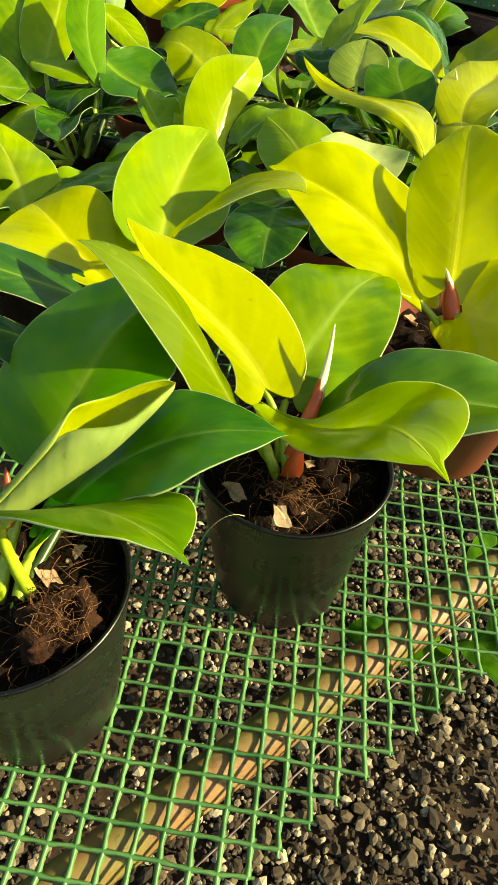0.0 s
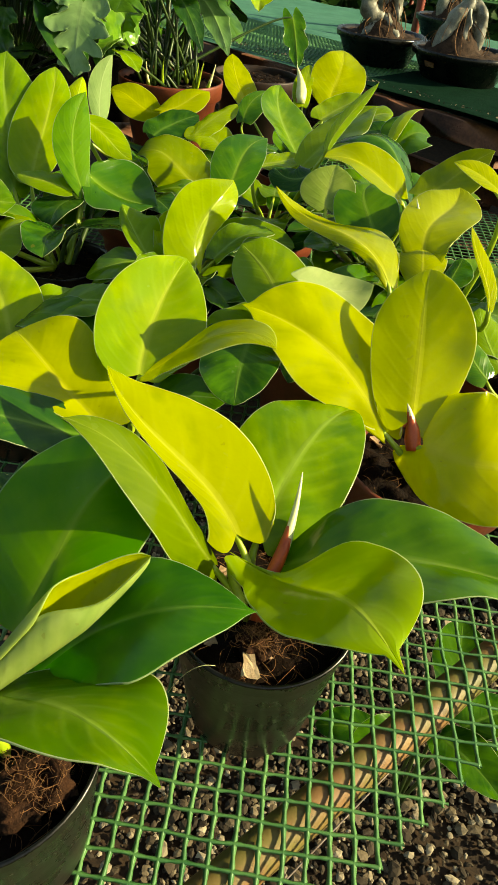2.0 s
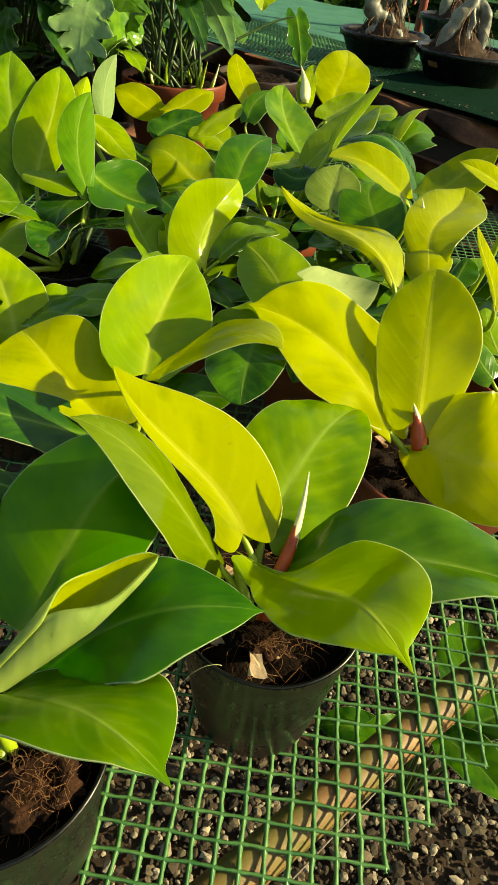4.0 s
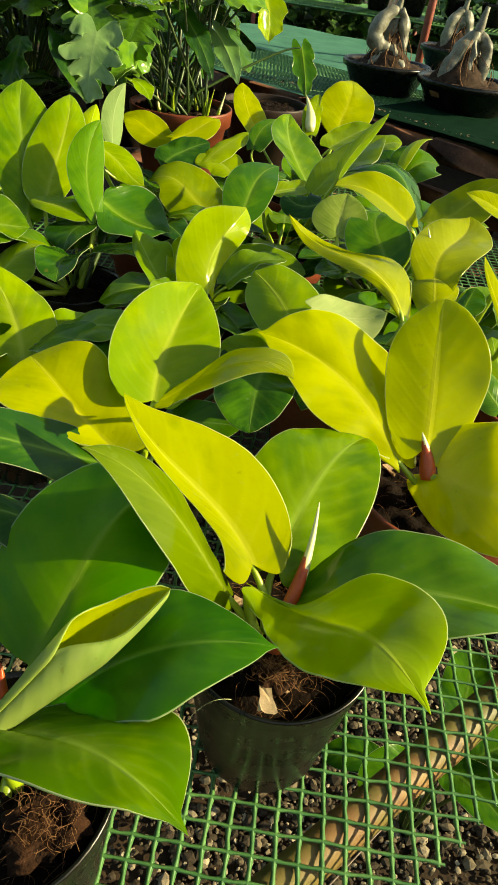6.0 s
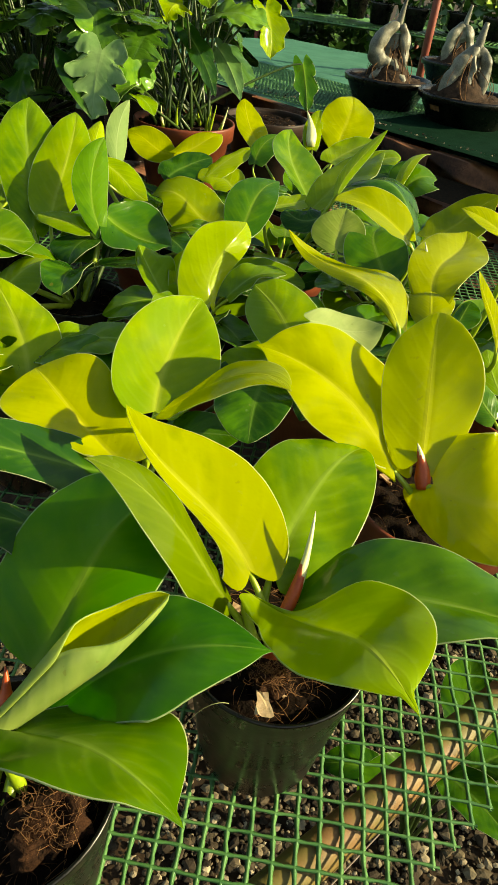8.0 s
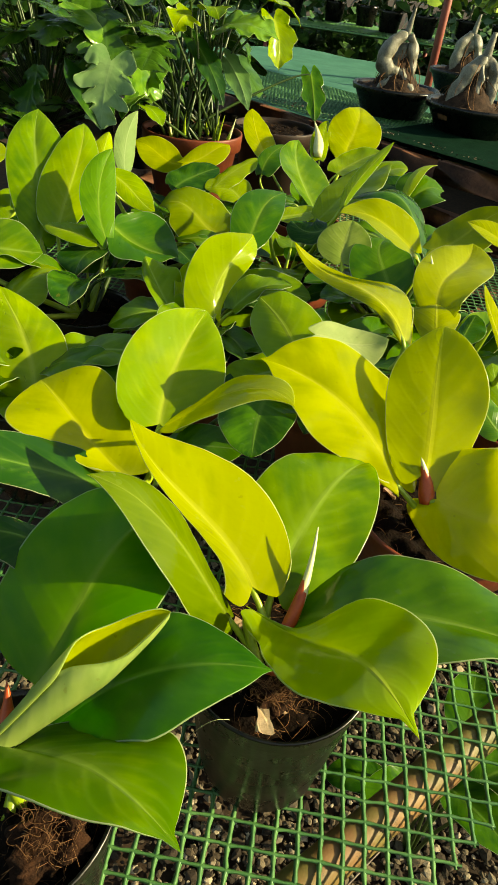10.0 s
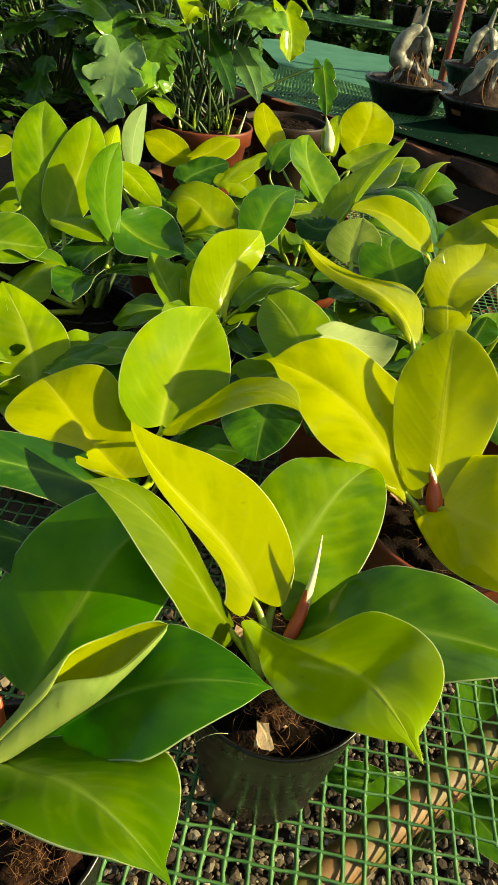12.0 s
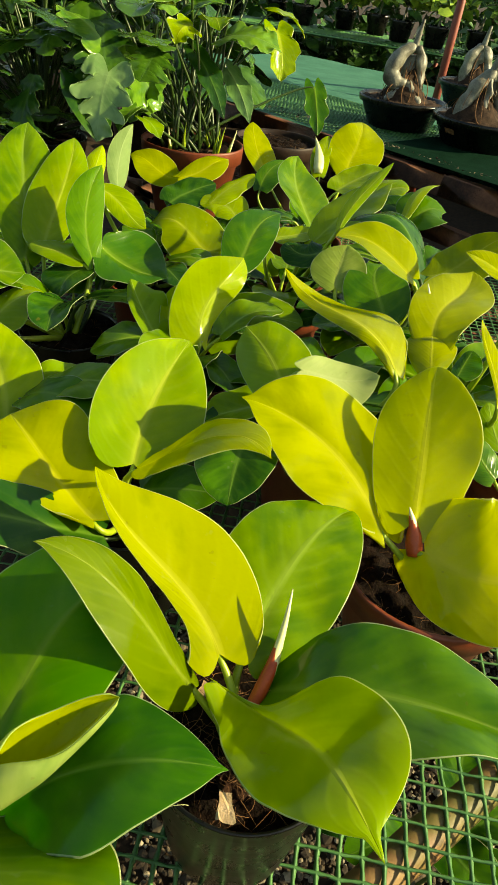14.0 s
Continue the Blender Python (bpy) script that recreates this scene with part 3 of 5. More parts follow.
def pot(name, x, y, kind, r, r0, h, z, label, seed, fibres=30, chips=3, soil_drop=0.018):
    """A tapered plastic nursery pot with a rolled rim, filled with potting mix."""
    ob = thing(name, x, y, z, label, "plant pot", "plant pots on the netting bench")
    mat = {"black": BLACK, "terra": TERRA, "brown": BROWN}[kind]
    w = 0.0018
    if kind == "black":
        prof = [(r0 * 0.90, 0.0), (r0 * 0.97, 0.0), (r0, 0.003), (r0 + (r - r0) * 0.45, h * 0.45), (r0 + (r - r0) * 0.88, h * 0.88), (r * 0.985, h * 0.90), (r, h * 0.97), (r + 0.0012, h * 0.985), (r + 0.0008, h), (r - w, h), (r - 2 * w, h * 0.97), (r0 + (r - r0) * 0.5 - w, h * 0.5)]
    else:
        prof = [(r0 * 0.9, 0.0), (r0 * 0.97, 0.0), (r0, 0.003), (r0 + (r - r0) * 0.80, h * 0.80), (r + 0.004, h * 0.815), (r + 0.007, h * 0.98), (r + 0.006, h), (r + 0.001, h), (r - 0.002, h * 0.96), (r0 + (r - r0) * 0.5 - w, h * 0.5)]
    v, f = lathe(prof, 56, 0.006, seed)
    finish("shell", mesh_of("shell", v, f), mat, ob)
    sr = r - 0.004
    v, f = soil_mesh(sr * 0.985, h - soil_drop, seed)
    finish("soil", mesh_of("soil", v, f), SOIL, ob, "dark moist potting mix")
    rnd = random.Random(seed + 5)
    if fibres:
        chunks = []
        for i in range(fibres):
            a, q = rnd.uniform(0, 6.28), sr * math.sqrt(rnd.uniform(0.02, 0.86))
            c = Vector((q * math.cos(a), q * math.sin(a), h - soil_drop + rnd.uniform(0.001, 0.006)))
            d = Vector((rnd.uniform(-1, 1), rnd.uniform(-1, 1), 0)).normalized() * rnd.uniform(0.012, 0.038)
            e = c + d * 0.5
            e *= min(1, 0.93 * sr / max(1e-6, Vector((e.x, e.y)).length)) if Vector((e.x, e.y)).length > 0.93 * sr else 1
            e.z = c.z + rnd.uniform(-0.003, 0.004)
            chunks.append((curve(c - d * 0.5 if Vector((c - d * 0.5).xy).length < sr * 0.95 else c, c + Vector((rnd.uniform(-0.018, 0.018), rnd.uniform(-0.018, 0.018), rnd.uniform(0.002, 0.014))), e, 6), [rnd.uniform(0.00012, 0.00028)] * 7))
        v, f = tubes(chunks, 4)
        tagged(finish("coir_fibre", mesh_of("coir_fibre", v, f), FIBRE, ob, "tangled brown coir fibres"), kind="stuff")
    for i in range(chips):
        a, q = rnd.uniform(0, 6.28), sr * rnd.uniform(0.25, 0.8)
        chip(ob, q * math.cos(a), q * math.sin(a), h - soil_drop + 0.004, rnd.uniform(0.006, 0.012), rnd)
    return ob


def chip(parent, x, y, z, size, rnd, material=None):
    bm = bmesh.new()
    bmesh.ops.create_cube(bm, size=1)
    for v in bm.verts:
        v.co = Vector((v.co.x * size * 2.0, v.co.y * size * 1.2, v.co.z * size * 0.24)) + Vector([rnd.uniform(-1, 1) * size * q for q in (0.5, 0.4, 0.14)])
    bmesh.ops.subdivide_edges(bm, edges=bm.edges[:], cuts=2, use_grid_fill=True)
    for v in bm.verts:
        v.co += Vector((noise.noise(v.co / size * 2.1), noise.noise(v.co / size * 2.1 + Vector((4, 0, 0))), 0.5 * noise.noise(v.co / size * 2.1 + Vector((0, 4, 0))))) * size * 0.30
    m = pose(x, y, z, rnd.uniform(-12, 12), rnd.uniform(-12, 12), rnd.uniform(0, 360))
    bm.transform(m)
    return part("bark_chip", bm, material or CHIP, parent, "", smooth=False)


def plant(x, y, z, label, name="philodendron_plant"):
    ob = thing(name, x, y, z, label, "plant", "philodendrons in pots")
    ob["crown"] = (x, y, z)
    return ob



def coir_plug(pot_ob, x, y, z, sx, sy, sz, turn, seed):
    """The crumbling coir block in which the plant was raised, with loose fibres on top."""
    rnd = random.Random(seed)
    bm = bmesh.new()
    bmesh.ops.create_cube(bm, size=1)
    bmesh.ops.subdivide_edges(bm, edges=bm.edges[:], cuts=7, use_grid_fill=True)
    for v in bm.verts:
        c = Vector((v.co.x * sx, v.co.y * sy, v.co.z * sz))
        c += Vector((noise.noise(c * 90), noise.noise(c * 90 + Vector((7, 0, 0))), noise.noise(c * 90 + Vector((0, 9, 0))))) * min(sx, sz) * 0.34
        v.co = c
    bm.transform(pose(x, y, z, 0, 0, turn))
    part("coir_plug", bm, PLUG, pot_ob, "crumbling dark brown coir block")
    chunks = []
    for i in range(120):
        c = Vector((x, y, z + sz * 0.5)) + Vector((rnd.uniform(-0.45, 0.45) * sx, rnd.uniform(-0.45, 0.45) * sy, rnd.uniform(-0.2, 0.12) * sz))
        d = Vector((rnd.uniform(-1, 1), rnd.uniform(-1, 1), rnd.uniform(-0.3, 0.5))).normalized() * rnd.uniform(0.007, 0.016)
        chunks.append((curve(c, c + d * 0.5 + Vector((rnd.uniform(-0.012, 0.012), rnd.uniform(-0.012, 0.012), rnd.uniform(0.002, 0.008))), c + d, 6), [rnd.uniform(0.00012, 0.00026)] * 7))
    v, f = tubes(chunks, 4)
    tagged(finish("coir_fibre", mesh_of("coir_fibre", v, f), FIBRE, pot_ob, "loose brown coir fibres"), kind="stuff")


# ---- ground ----
def ground():
    n = 60
    bm = bmesh.new()
    bmesh.ops.create_grid(bm, x_segments=n, y_segments=n, size=1.0)
    for v in bm.verts:
        q = v.co.xy.length
        v.co.x = math.copysign(abs(v.co.x) ** 3 * 200 + abs(v.co.x) * 2.5, v.co.x)
        v.co.y = math.copysign(abs(v.co.y) ** 3 * 200 + abs(v.co.y) * 2.5, v.co.y) + 0.6
        v.co.z = noise.noise(v.co * 1.3) * 0.012 - 0.012
    ob = part("ground", bm, EARTH)
    tagged(ob, "dark damp earth strewn with grey crushed gravel", "ground", kind="structure")


def gravel():
    rnd = random.Random(11)
    bm = bmesh.new()
    bmesh.ops.create_icosphere(bm, subdivisions=1, radius=1.0)
    shape = [v.co.copy() for v in bm.verts]
    tris = [tuple(v.index for v in f.verts) for f in bm.faces]
    bm.free()
    verts, faces = [], []

    def stone(x, y, size):
        sx, sy, sz = size * rnd.uniform(0.75, 1.35), size * rnd.uniform(0.6, 1.0), size * rnd.uniform(0.4, 0.75)
        m = pose(x, y, rnd.uniform(0.1, 0.55) * size, rnd.uniform(-30, 30), rnd.uniform(-30, 30), rnd.uniform(0, 360))
        o = len(verts)
        for c in shape:
            k = rnd.uniform(0.72, 1.15)
            verts.append(m @ Vector((c.x * sx * k, c.y * sy * k, c.z * sz * k)))
        faces.extend(tuple(i + o for i in t) for t in tris)

    for i in range(30000):
        x, y = rnd.uniform(-0.55, 1.35), rnd.uniform(0.05, 1.65)
        bare = noise.noise(Vector((x * 2.3, y * 2.3, 4.0)))
        if bare < -0.18 and rnd.random() < 0.6:
            continue
        stone(x, y, min(0.019, rnd.lognormvariate(math.log(0.0063), 0.48)))
    ob = finish("gravel", mesh_of("gravel", verts, faces), GRAVEL, smooth=False)
    tagged(ob, "loose grey and buff crushed gravel stones", "gravel", kind="stuff")


ground()
gravel()


def shade_wall():
    """A low wall out of view on the sun side, added to block the low sun."""
    bm = bmesh.new()
    bmesh.ops.create_cube(bm, size=1)
    bmesh.ops.subdivide_edges(bm, edges=[e for e in bm.edges if abs((e.verts[0].co - e.verts[1].co).y) > 0.5], cuts=60)
    for v in bm.verts:
        top = 0.02 * noise.noise(Vector((0, v.co.y * 26, 3.0))) if v.co.z > 0 else 0.0
        v.co = Vector((v.co.x * 0.16, v.co.y * 15.0, v.co.z * WALL_H + top))
    bm.transform(Matrix.Translation((3.98, 3.0, WALL_H / 2 - 0.02)))
    ob = part("wall_east", bm, PLASTER, smooth=False)
    tagged(ob, "unseen plain weathered plaster wall, added to cast shade", "wall", kind="structure")


# height of the added wall sets how far its shade reaches
WALL_H = 1.37
shade_wall()

# ---- netting bench ----
TOP = 0.85
EDGE = Vector((0.138, 0.215, 0.0))
ALONG = Vector((math.cos(radians(36.8)), math.sin(radians(36.8)), 0))
ACROSS = Vector((-ALONG.y, ALONG.x, 0))
CELL_U = Vector((0.02285, -0.0033, 0))
CELL_V = Vector((0.0031, 0.0232, 0))


def netting():
    """Extruded square netting laid with its cut edge along the cell diagonals."""
    rnd = random.Random(5)
    node = {}
    for i in range(-70, 90):
        for j in range(-70, 110):
            p = EDGE + CELL_U * i + CELL_V * j
            d = p - EDGE
            a, c = d.dot(ALONG), d.dot(ACROSS)
            if -0.75 < a < 1.75 and -0.004 < c < 1.78:
                sag = 0.0022 * noise.noise(Vector((p.x * 9, p.y * 9, 0)))
                node[i, j] = Vector((p.x + rnd.uniform(-0.0011, 0.0011), p.y + rnd.uniform(-0.0011, 0.0011), TOP + sag))
    verts, faces = [], []

    def bar(a, b, w, h):
        d = (b - a).normalized()
        s = Vector((-d.y, d.x, 0)) * w
        u = Vector((0, 0, h))
        m = (a + b) / 2 + Vector((rnd.uniform(-1, 1), rnd.uniform(-1, 1), 0)) * 0.0007
        o = len(verts)
        for p, k in ((a, 1.35), (m, 0.85), (b, 1.35)):
            verts.extend([p - s * k, p + u, p + s * k, p - u])
        for q in (0, 4):
            for e in range(4):
                faces.append((o + q + e, o + q + (e + 1) % 4, o + q + 4 + (e + 1) % 4, o + q + 4 + e))

    for (i, j), p in node.items():
        for k, lift in (((i + 1, j), 0.0003), ((i, j + 1), 0.0)):
            if k in node:
                bar(p + Vector((0, 0, lift)), node[k] + Vector((0, 0, lift)), 0.00250 if lift == 0.0 else 0.00200, 0.0018)
        for k in ((i + 1, j), (i, j - 1)):
            if k not in node and (EDGE - p).dot(ACROSS) > -0.03:
                q = EDGE + CELL_U * k[0] + CELL_V * k[1]
                d = (Vector((q.x, q.y, p.z)) - p).normalized() * rnd.uniform(0.003, 0.007)
                bar(p, p + d + Vector((0, 0, rnd.uniform(-0.001, 0.001))), 0.0016, 0.0013)
    return mesh_of("netting", [v - Vector((EDGE.x, EDGE.y, 0)) for v in verts], faces)


bench = thing("netting_bench", EDGE.x, EDGE.y, 0, "plant bench of green plastic netting over a bamboo pole", "plant bench")
tagged(finish("netting", netting(), NET, bench, "green square plastic netting with a cut edge"), kind="stuff")


def pole_along(name, start, end, radius, material, parent, knots=5, bend=0.004):
    a, b = Vector(start), Vector(end)
    d = b - a
    n = 40
    pts, rad = [], []
    for i in range(n + 1):
        t = i / n
        w = Vector((0, 0, 1)).cross(d).normalized() * bend * math.sin(t * 7)
        pts.append(a + d * t + w)
        k = min(abs((t * knots) % 1.0), abs(1 - (t * knots) % 1.0))
        rad.append(radius * (1.0 + 0.10 * math.exp(-(k * 22) ** 2)))
    v, f = tube(pts, rad, 16)
    return finish(name, mesh_of(name, [p - Vector(parent.location) for p in v], f), material, parent)


PA = Vector((-0.05, 0.175, 0)) - ALONG * 0.55
PB = Vector((0.304, 0.437, 0)) + ALONG * 1.3
pole_along("bamboo_pole", (PA.x, PA.y, TOP - 0.0245), (PB.x, PB.y, TOP - 0.0245), 0.0220, BAMBOO, bench, 7)
for k, q in enumerate((ACROSS * 0.75, ACROSS * 1.55)):
    a, b = PA + q, PB + q
    pole_along("bamboo_pole", (a.x, a.y, TOP - 0.0245), (b.x, b.y, TOP - 0.0245), 0.0220, BAMBOO, bench, 7)
for p in (PA + ALONG * 0.03, PB - ALONG * 0.03, PA + ACROSS * 1.55, PB + ACROSS * 1.55):
    v, f = tube([(p.x - EDGE.x, p.y - EDGE.y, -0.01), (p.x - EDGE.x, p.y - EDGE.y, TOP - 0.041)], [0.028, 0.026], 12)
    finish("post", mesh_of("post", v, f), TIMBER, bench)
WA, WB = Vector((0.064, 0.239, 0.70)), Vector((0.261, 0.406, 0.70))
wd = WB - WA
v, f = tube([WA - wd * 3 - Vector((EDGE.x, EDGE.y, 0)), WB + wd * 5 - Vector((EDGE.x, EDGE.y, 0))], [0.0011, 0.0011], 6)
finish("wire", mesh_of("wire", v, f), WIRE, bench, "thin rusty stay wire")

# ---- pots on the bench ----
PZ = TOP + 0.002
pot_a = pot("black_pot", 0.068, 0.420, "black", 0.0885, 0.066, 0.182, PZ, "black plastic nursery pot full of coir mix", 1, 170, 6, 0.022)
pot_b = pot("black_pot", -0.152, 0.280, "black", 0.0885, 0.066, 0.182, PZ, "black plastic nursery pot with dusty scuffed side", 2, 200, 6, 0.024)
pot("terracotta_pot", 0.285, 0.648, "terra", 0.105, 0.074, 0.180, PZ, "terracotta-red plastic pot with a wide lip", 3, 60, 3, 0.03)
coir_plug(pot_a, -0.008, -0.037, 0.166, 0.034, 0.030, 0.026, 12, 91)
chip(pot_a, -0.015, -0.070, 0.182, 0.0110, random.Random(23), PALE_CHIP)
coir_plug(pot_b, 0.041, -0.028, 0.166, 0.050, 0.040, 0.030, 25, 92)
POTS = ((-0.085, 0.715, "black"), (0.165, 0.905, "terra"), (-0.285, 0.86, "black"), (-0.035, 1.06, "terra"), (0.37, 1.0, "terra"), (0.29, 1.19, "black"),
        (-0.265, 1.15, "black"), (-0.15, 1.39, "terra"), (-0.12, 1.63, "terra"), (0.19, 1.76, "terra"), (0.12, 1.36, "terra"), (0.40, 1.50, "black"), (-0.50, 1.42, "black"), (0.485, 0.865, "terra"))
for k, (x, y, kind) in enumerate(POTS):
    lab = "black plastic nursery pot shaded by leaves" if kind == "black" else "terracotta-red plastic pot half hidden by leaves"
    pot("black_pot" if kind == "black" else "terracotta_pot", x, y, kind, 0.086, 0.064, 0.175, PZ, lab, 20 + k, 16, 0)

# a stray white thread hangs over the rim
th = curve((-0.018, 0.352, 0.985), (0.000, 0.345, 1.050), (0.022, 0.352, 1.032), 14)
v, f = tube(th, [0.00024] * 15, 5)
thread = finish("thread", mesh_of("thread", [p - th[-1] for p in v], f), SPEAR)
thread.location = th[-1]
tagged(thread, "thin white stray thread caught on the pot rim", "thread")

SOILZ = 1.012

a_ = plant(0.068, 0.42, SOILZ, "yellow-green philodendron with broad glossy leaves and a red-sheathed spear")
heart_leaf(a_, "gold", (0.037, 0.460, 1.083), (-45, 25), 0.213, (-0.001, -0.002), (-0.001, 0.008), (0.017, 0.075), (14, 3), (9, -3), (0, -0), -6, 0.39, 2.13, 1.69, (1.89, 0.50), 0.032, 0.076)
heart_leaf(a_, "fern", (0.017, 0.434, 1.068), (-87, 51), 0.203, (0.019, 0.000), (-0.001, -0.007), (0.039, 0.036), (-10, -8), (12, 3), (-0, 0), 1, 0.40, 2.00, 2.33, (0.44, 0.45), 0.040, 0.090)
heart_leaf(a_, "mid", (0.062, 0.475, 1.072), (32, 4), 0.224, (0.023, -0.010), (-0.004, 0.000), (0.072, 0.064), (6, -10), (-4, 5), (-0, 0), 4, 0.34, 2.11, 2.32, (0.45, 0.48), 0.025, 0.090)
heart_leaf(a_, "citron", (0.036, 0.424, 1.093), (148, 23), 0.206, (0.002, -0.020), (-0.016, -0.006), (0.063, 0.059), (12, 6), (-22, -19), (-0, -0), 1, 0.47, 2.30, 2.95, (0.03, 0.31), 0.106, 0.037, pinch=(0.93, 0.0, 0.28))
heart_leaf(a_, "green", (0.086, 0.437, 1.069), (112, 18), 0.233, (0.021, -0.004), (0.008, 0.005), (0.070, 0.064), (2, 12), (-3, 8), (0, -0), 6, 0.40, 1.97, 1.78, (0.36, 0.45), 0.028, 0.090)
spear(a_, (0.060, 0.411, 1.045), (0.099, 0.508, 1.123), 0.0068, split=0.50)
spear(a_, (0.060, 0.405, 1.005), (0.066, 0.415, 1.085), 0.010, split=1.1)

b_ = plant(-0.152, 0.28, SOILZ, "green philodendron with wide dark leaves and a rolled young leaf")
heart_leaf(b_, "jade", (-0.133, 0.314, 1.048), (88, 31), 0.208, (0.028, -0.010), (-0.003, 0.000), (0.049, 0.065), (6, 12), (-5, -1), (0, -0), 2, 0.65, 1.28, 1.21, (0.45, 0.18), 0.063, 0.090)
heart_leaf(b_, "basil", (-0.139, 0.343, 1.084), (37, 30), 0.177, (0.009, -0.011), (0.004, 0.008), (0.092, 0.062), (-7, -11), (-6, 0), (0, -0), 4, 0.64, 2.06, 2.29, (0.67, 0.59), 0.030, 0.045)
heart_leaf(b_, "mid", (-0.146, 0.286, 1.095), (128, 31), 0.198, (0.018, -0.006), (-0.004, 0.001), (0.072, 0.054), (-30, 28), (-10, -5), (-0, 0), 3, 0.40, 2.00, 2.39, (0.45, 0.45), 0.078, 0.090)
leaf(b_, "dark", (-0.125, 0.454, 1.083), (-91, 27), 0.121, (0.007, 0.018), (0.036, -9), (0.021, -5))
rolled_leaf(b_, (-0.144, 0.283, 1.101), (-0.034, 0.362, 1.162), 0.0225, 195, 5)
spear(b_, (-0.159, 0.311, 1.058), (-0.159, 0.338, 1.094), 0.007, split=1.1)

c_ = plant(0.265, 0.645, SOILZ, "bright yellow philodendron with three upright broad leaves")
heart_leaf(c_, "yellow", (0.213, 0.646, 1.078), (-58, 24), 0.224, (0.012, 0.028), (0.001, -0.001), (0.067, 0.078), (-13, 21), (9, 13), (-0, 0), 0, 0.47, 1.99, 2.38, (0.13, 0.45), 0.065, 0.090)
heart_leaf(c_, "lemon", (0.249, 0.653, 1.090), (9, 41), 0.191, (0.009, -0.003), (-0.005, 0.002), (0.059, 0.065), (-5, 1), (-4, 14), (-0, -0), 9, 0.47, 1.82, 2.09, (0.71, 0.46), 0.006, 0.111)
heart_leaf(c_, "lemon", (0.261, 0.625, 1.071), (108, 3), 0.144, (0.014, 0.032), (-0.002, 0.002), (0.098, 0.067), (26, -44), (-2, 2), (0, 0), 1, 0.51, 1.73, 2.03, (0.85, 0.64), 0.030, 0.248)
spear(c_, (0.253, 0.631, 1.057), (0.241, 0.660, 1.105), 0.0100, split=0.74)

d_ = plant(-0.085, 0.715, SOILZ, "lime philodendron with a round upright leaf")
heart_leaf(d_, "lime", (-0.080, 0.709, 1.089), (13, 18), 0.212, (-0.001, -0.011), (-0.003, -0.001), (0.071, 0.071), (31, -6), (5, -8), (-0, -0), -4, 0.37, 2.02, 2.03, (0.71, 0.51), 0.019, 0.080)
heart_leaf(d_, "yellow", (-0.112, 0.629, 1.068), (-44, 12), 0.186, (-0.002, -0.001), (-0.005, 0.001), (0.073, 0.072), (15, 13), (-9, 0), (-0, 0), 12, 0.69, 1.38, 2.36, (0.24, 0.61), 0.034, 0.090)
heart_leaf(d_, "yellow", (-0.067, 0.660, 1.123), (117, 29), 0.174, (0.022, -0.008), (-0.003, 0.012), (0.043, 0.037), (2, -8), (-2, -0), (0, -0), 2, 0.47, 1.90, 1.97, (0.15, 0.14), 0.044, 0.090)
leaf(d_, "dark", (0.050, 0.730, 1.130), (-171, -12), 0.104, (-0.002, 0.003), (0.046, 7), (0.050, -1), peak=.35)
leaf(d_, "dark", (-0.068, 0.688, 1.065), (99, 11), 0.099, (0.004, -0.003), (0.038, 11), (0.035, -15))
leaf(d_, "dark", (-0.100, 0.626, 1.047), (-116, 32), 0.215, (-0.006, 0.006), (0.042, -10), (0.053, 11))

e_ = plant(0.165, 0.905, SOILZ, "lime philodendron with a pale leaf underside showing")
leaf(e_, "lime", (0.102, 0.821, 1.122), (-25, 16), 0.149, (0.001, 0.010), (0.045, -38), (0.055, 15), peak=.55, sharp=.75)
heart_leaf(e_, "pale", (0.115, 0.831, 1.170), (77, -5), 0.111, (-0.014, -0.005), (0.004, 0.002), (0.031, 0.043), (25, -29), (-2, -0), (0, -0), 1, 0.41, 2.03, 2.81, (0.46, 0.45), 0.022, 0.090)
heart_leaf(e_, "gold", (0.250, 0.898, 1.150), (-43, 15), 0.238, (0.004, 0.004), (0.015, -0.002), (0.021, 0.080), (-26, -10), (-1, -6), (-0, -0), -6, 0.36, 1.85, 2.04, (0.35, 0.27), 0.024, 0.090)
under_leaves(e_, 13, 200)

f_ = plant(-0.285, 0.86, SOILZ, "lime philodendron with a nibbled leaf")
heart_leaf(f_, "lime", (-0.260, 0.798, 1.067), (-28, 19), 0.205, (-0.005, 0.011), (0.001, 0.001), (0.081, 0.054), (-12, 1), (0, -1), (0, 0), -1, 0.40, 1.99, 1.95, (0.45, 0.44), 0.030, 0.090, hole=NIBBLE)
leaf(f_, "green", (-0.161, 0.841, 1.061), (-51, -2), 0.104, (-0.002, 0.004), (0.034, -10), (0.041, 24))
under_leaves(f_, 9, 201)

g_ = plant(-0.035, 1.06, SOILZ, "yellow-green philodendron with torn lower leaves")
heart_leaf(g_, "lime", (-0.025, 1.020, 1.096), (22, 32), 0.171, (0.024, -0.004), (-0.002, -0.008), (0.056, 0.032), (20, -53), (-2, 9), (-0, 0), 6, 0.51, 1.98, 2.20, (0.79, 0.41), 0.026, 0.090)
leaf(g_, "mid", (-0.086, 1.014, 1.080), (-34, 31), 0.132, (0.002, -0.005), (0.017, -20), (0.046, -1), peak=.55, wave=.008)
leaf(g_, "lime", (-0.073, 1.029, 1.084), (0, 31), 0.108, (-0.002, -0.010), (0.016, 34), (0.020, -10))
leaf(g_, "mid", (-0.021, 1.079, 1.054), (72, 11), 0.177, (0.014, -0.033), (0.058, 23), (0.058, -21))
under_leaves(g_, 12, 202)

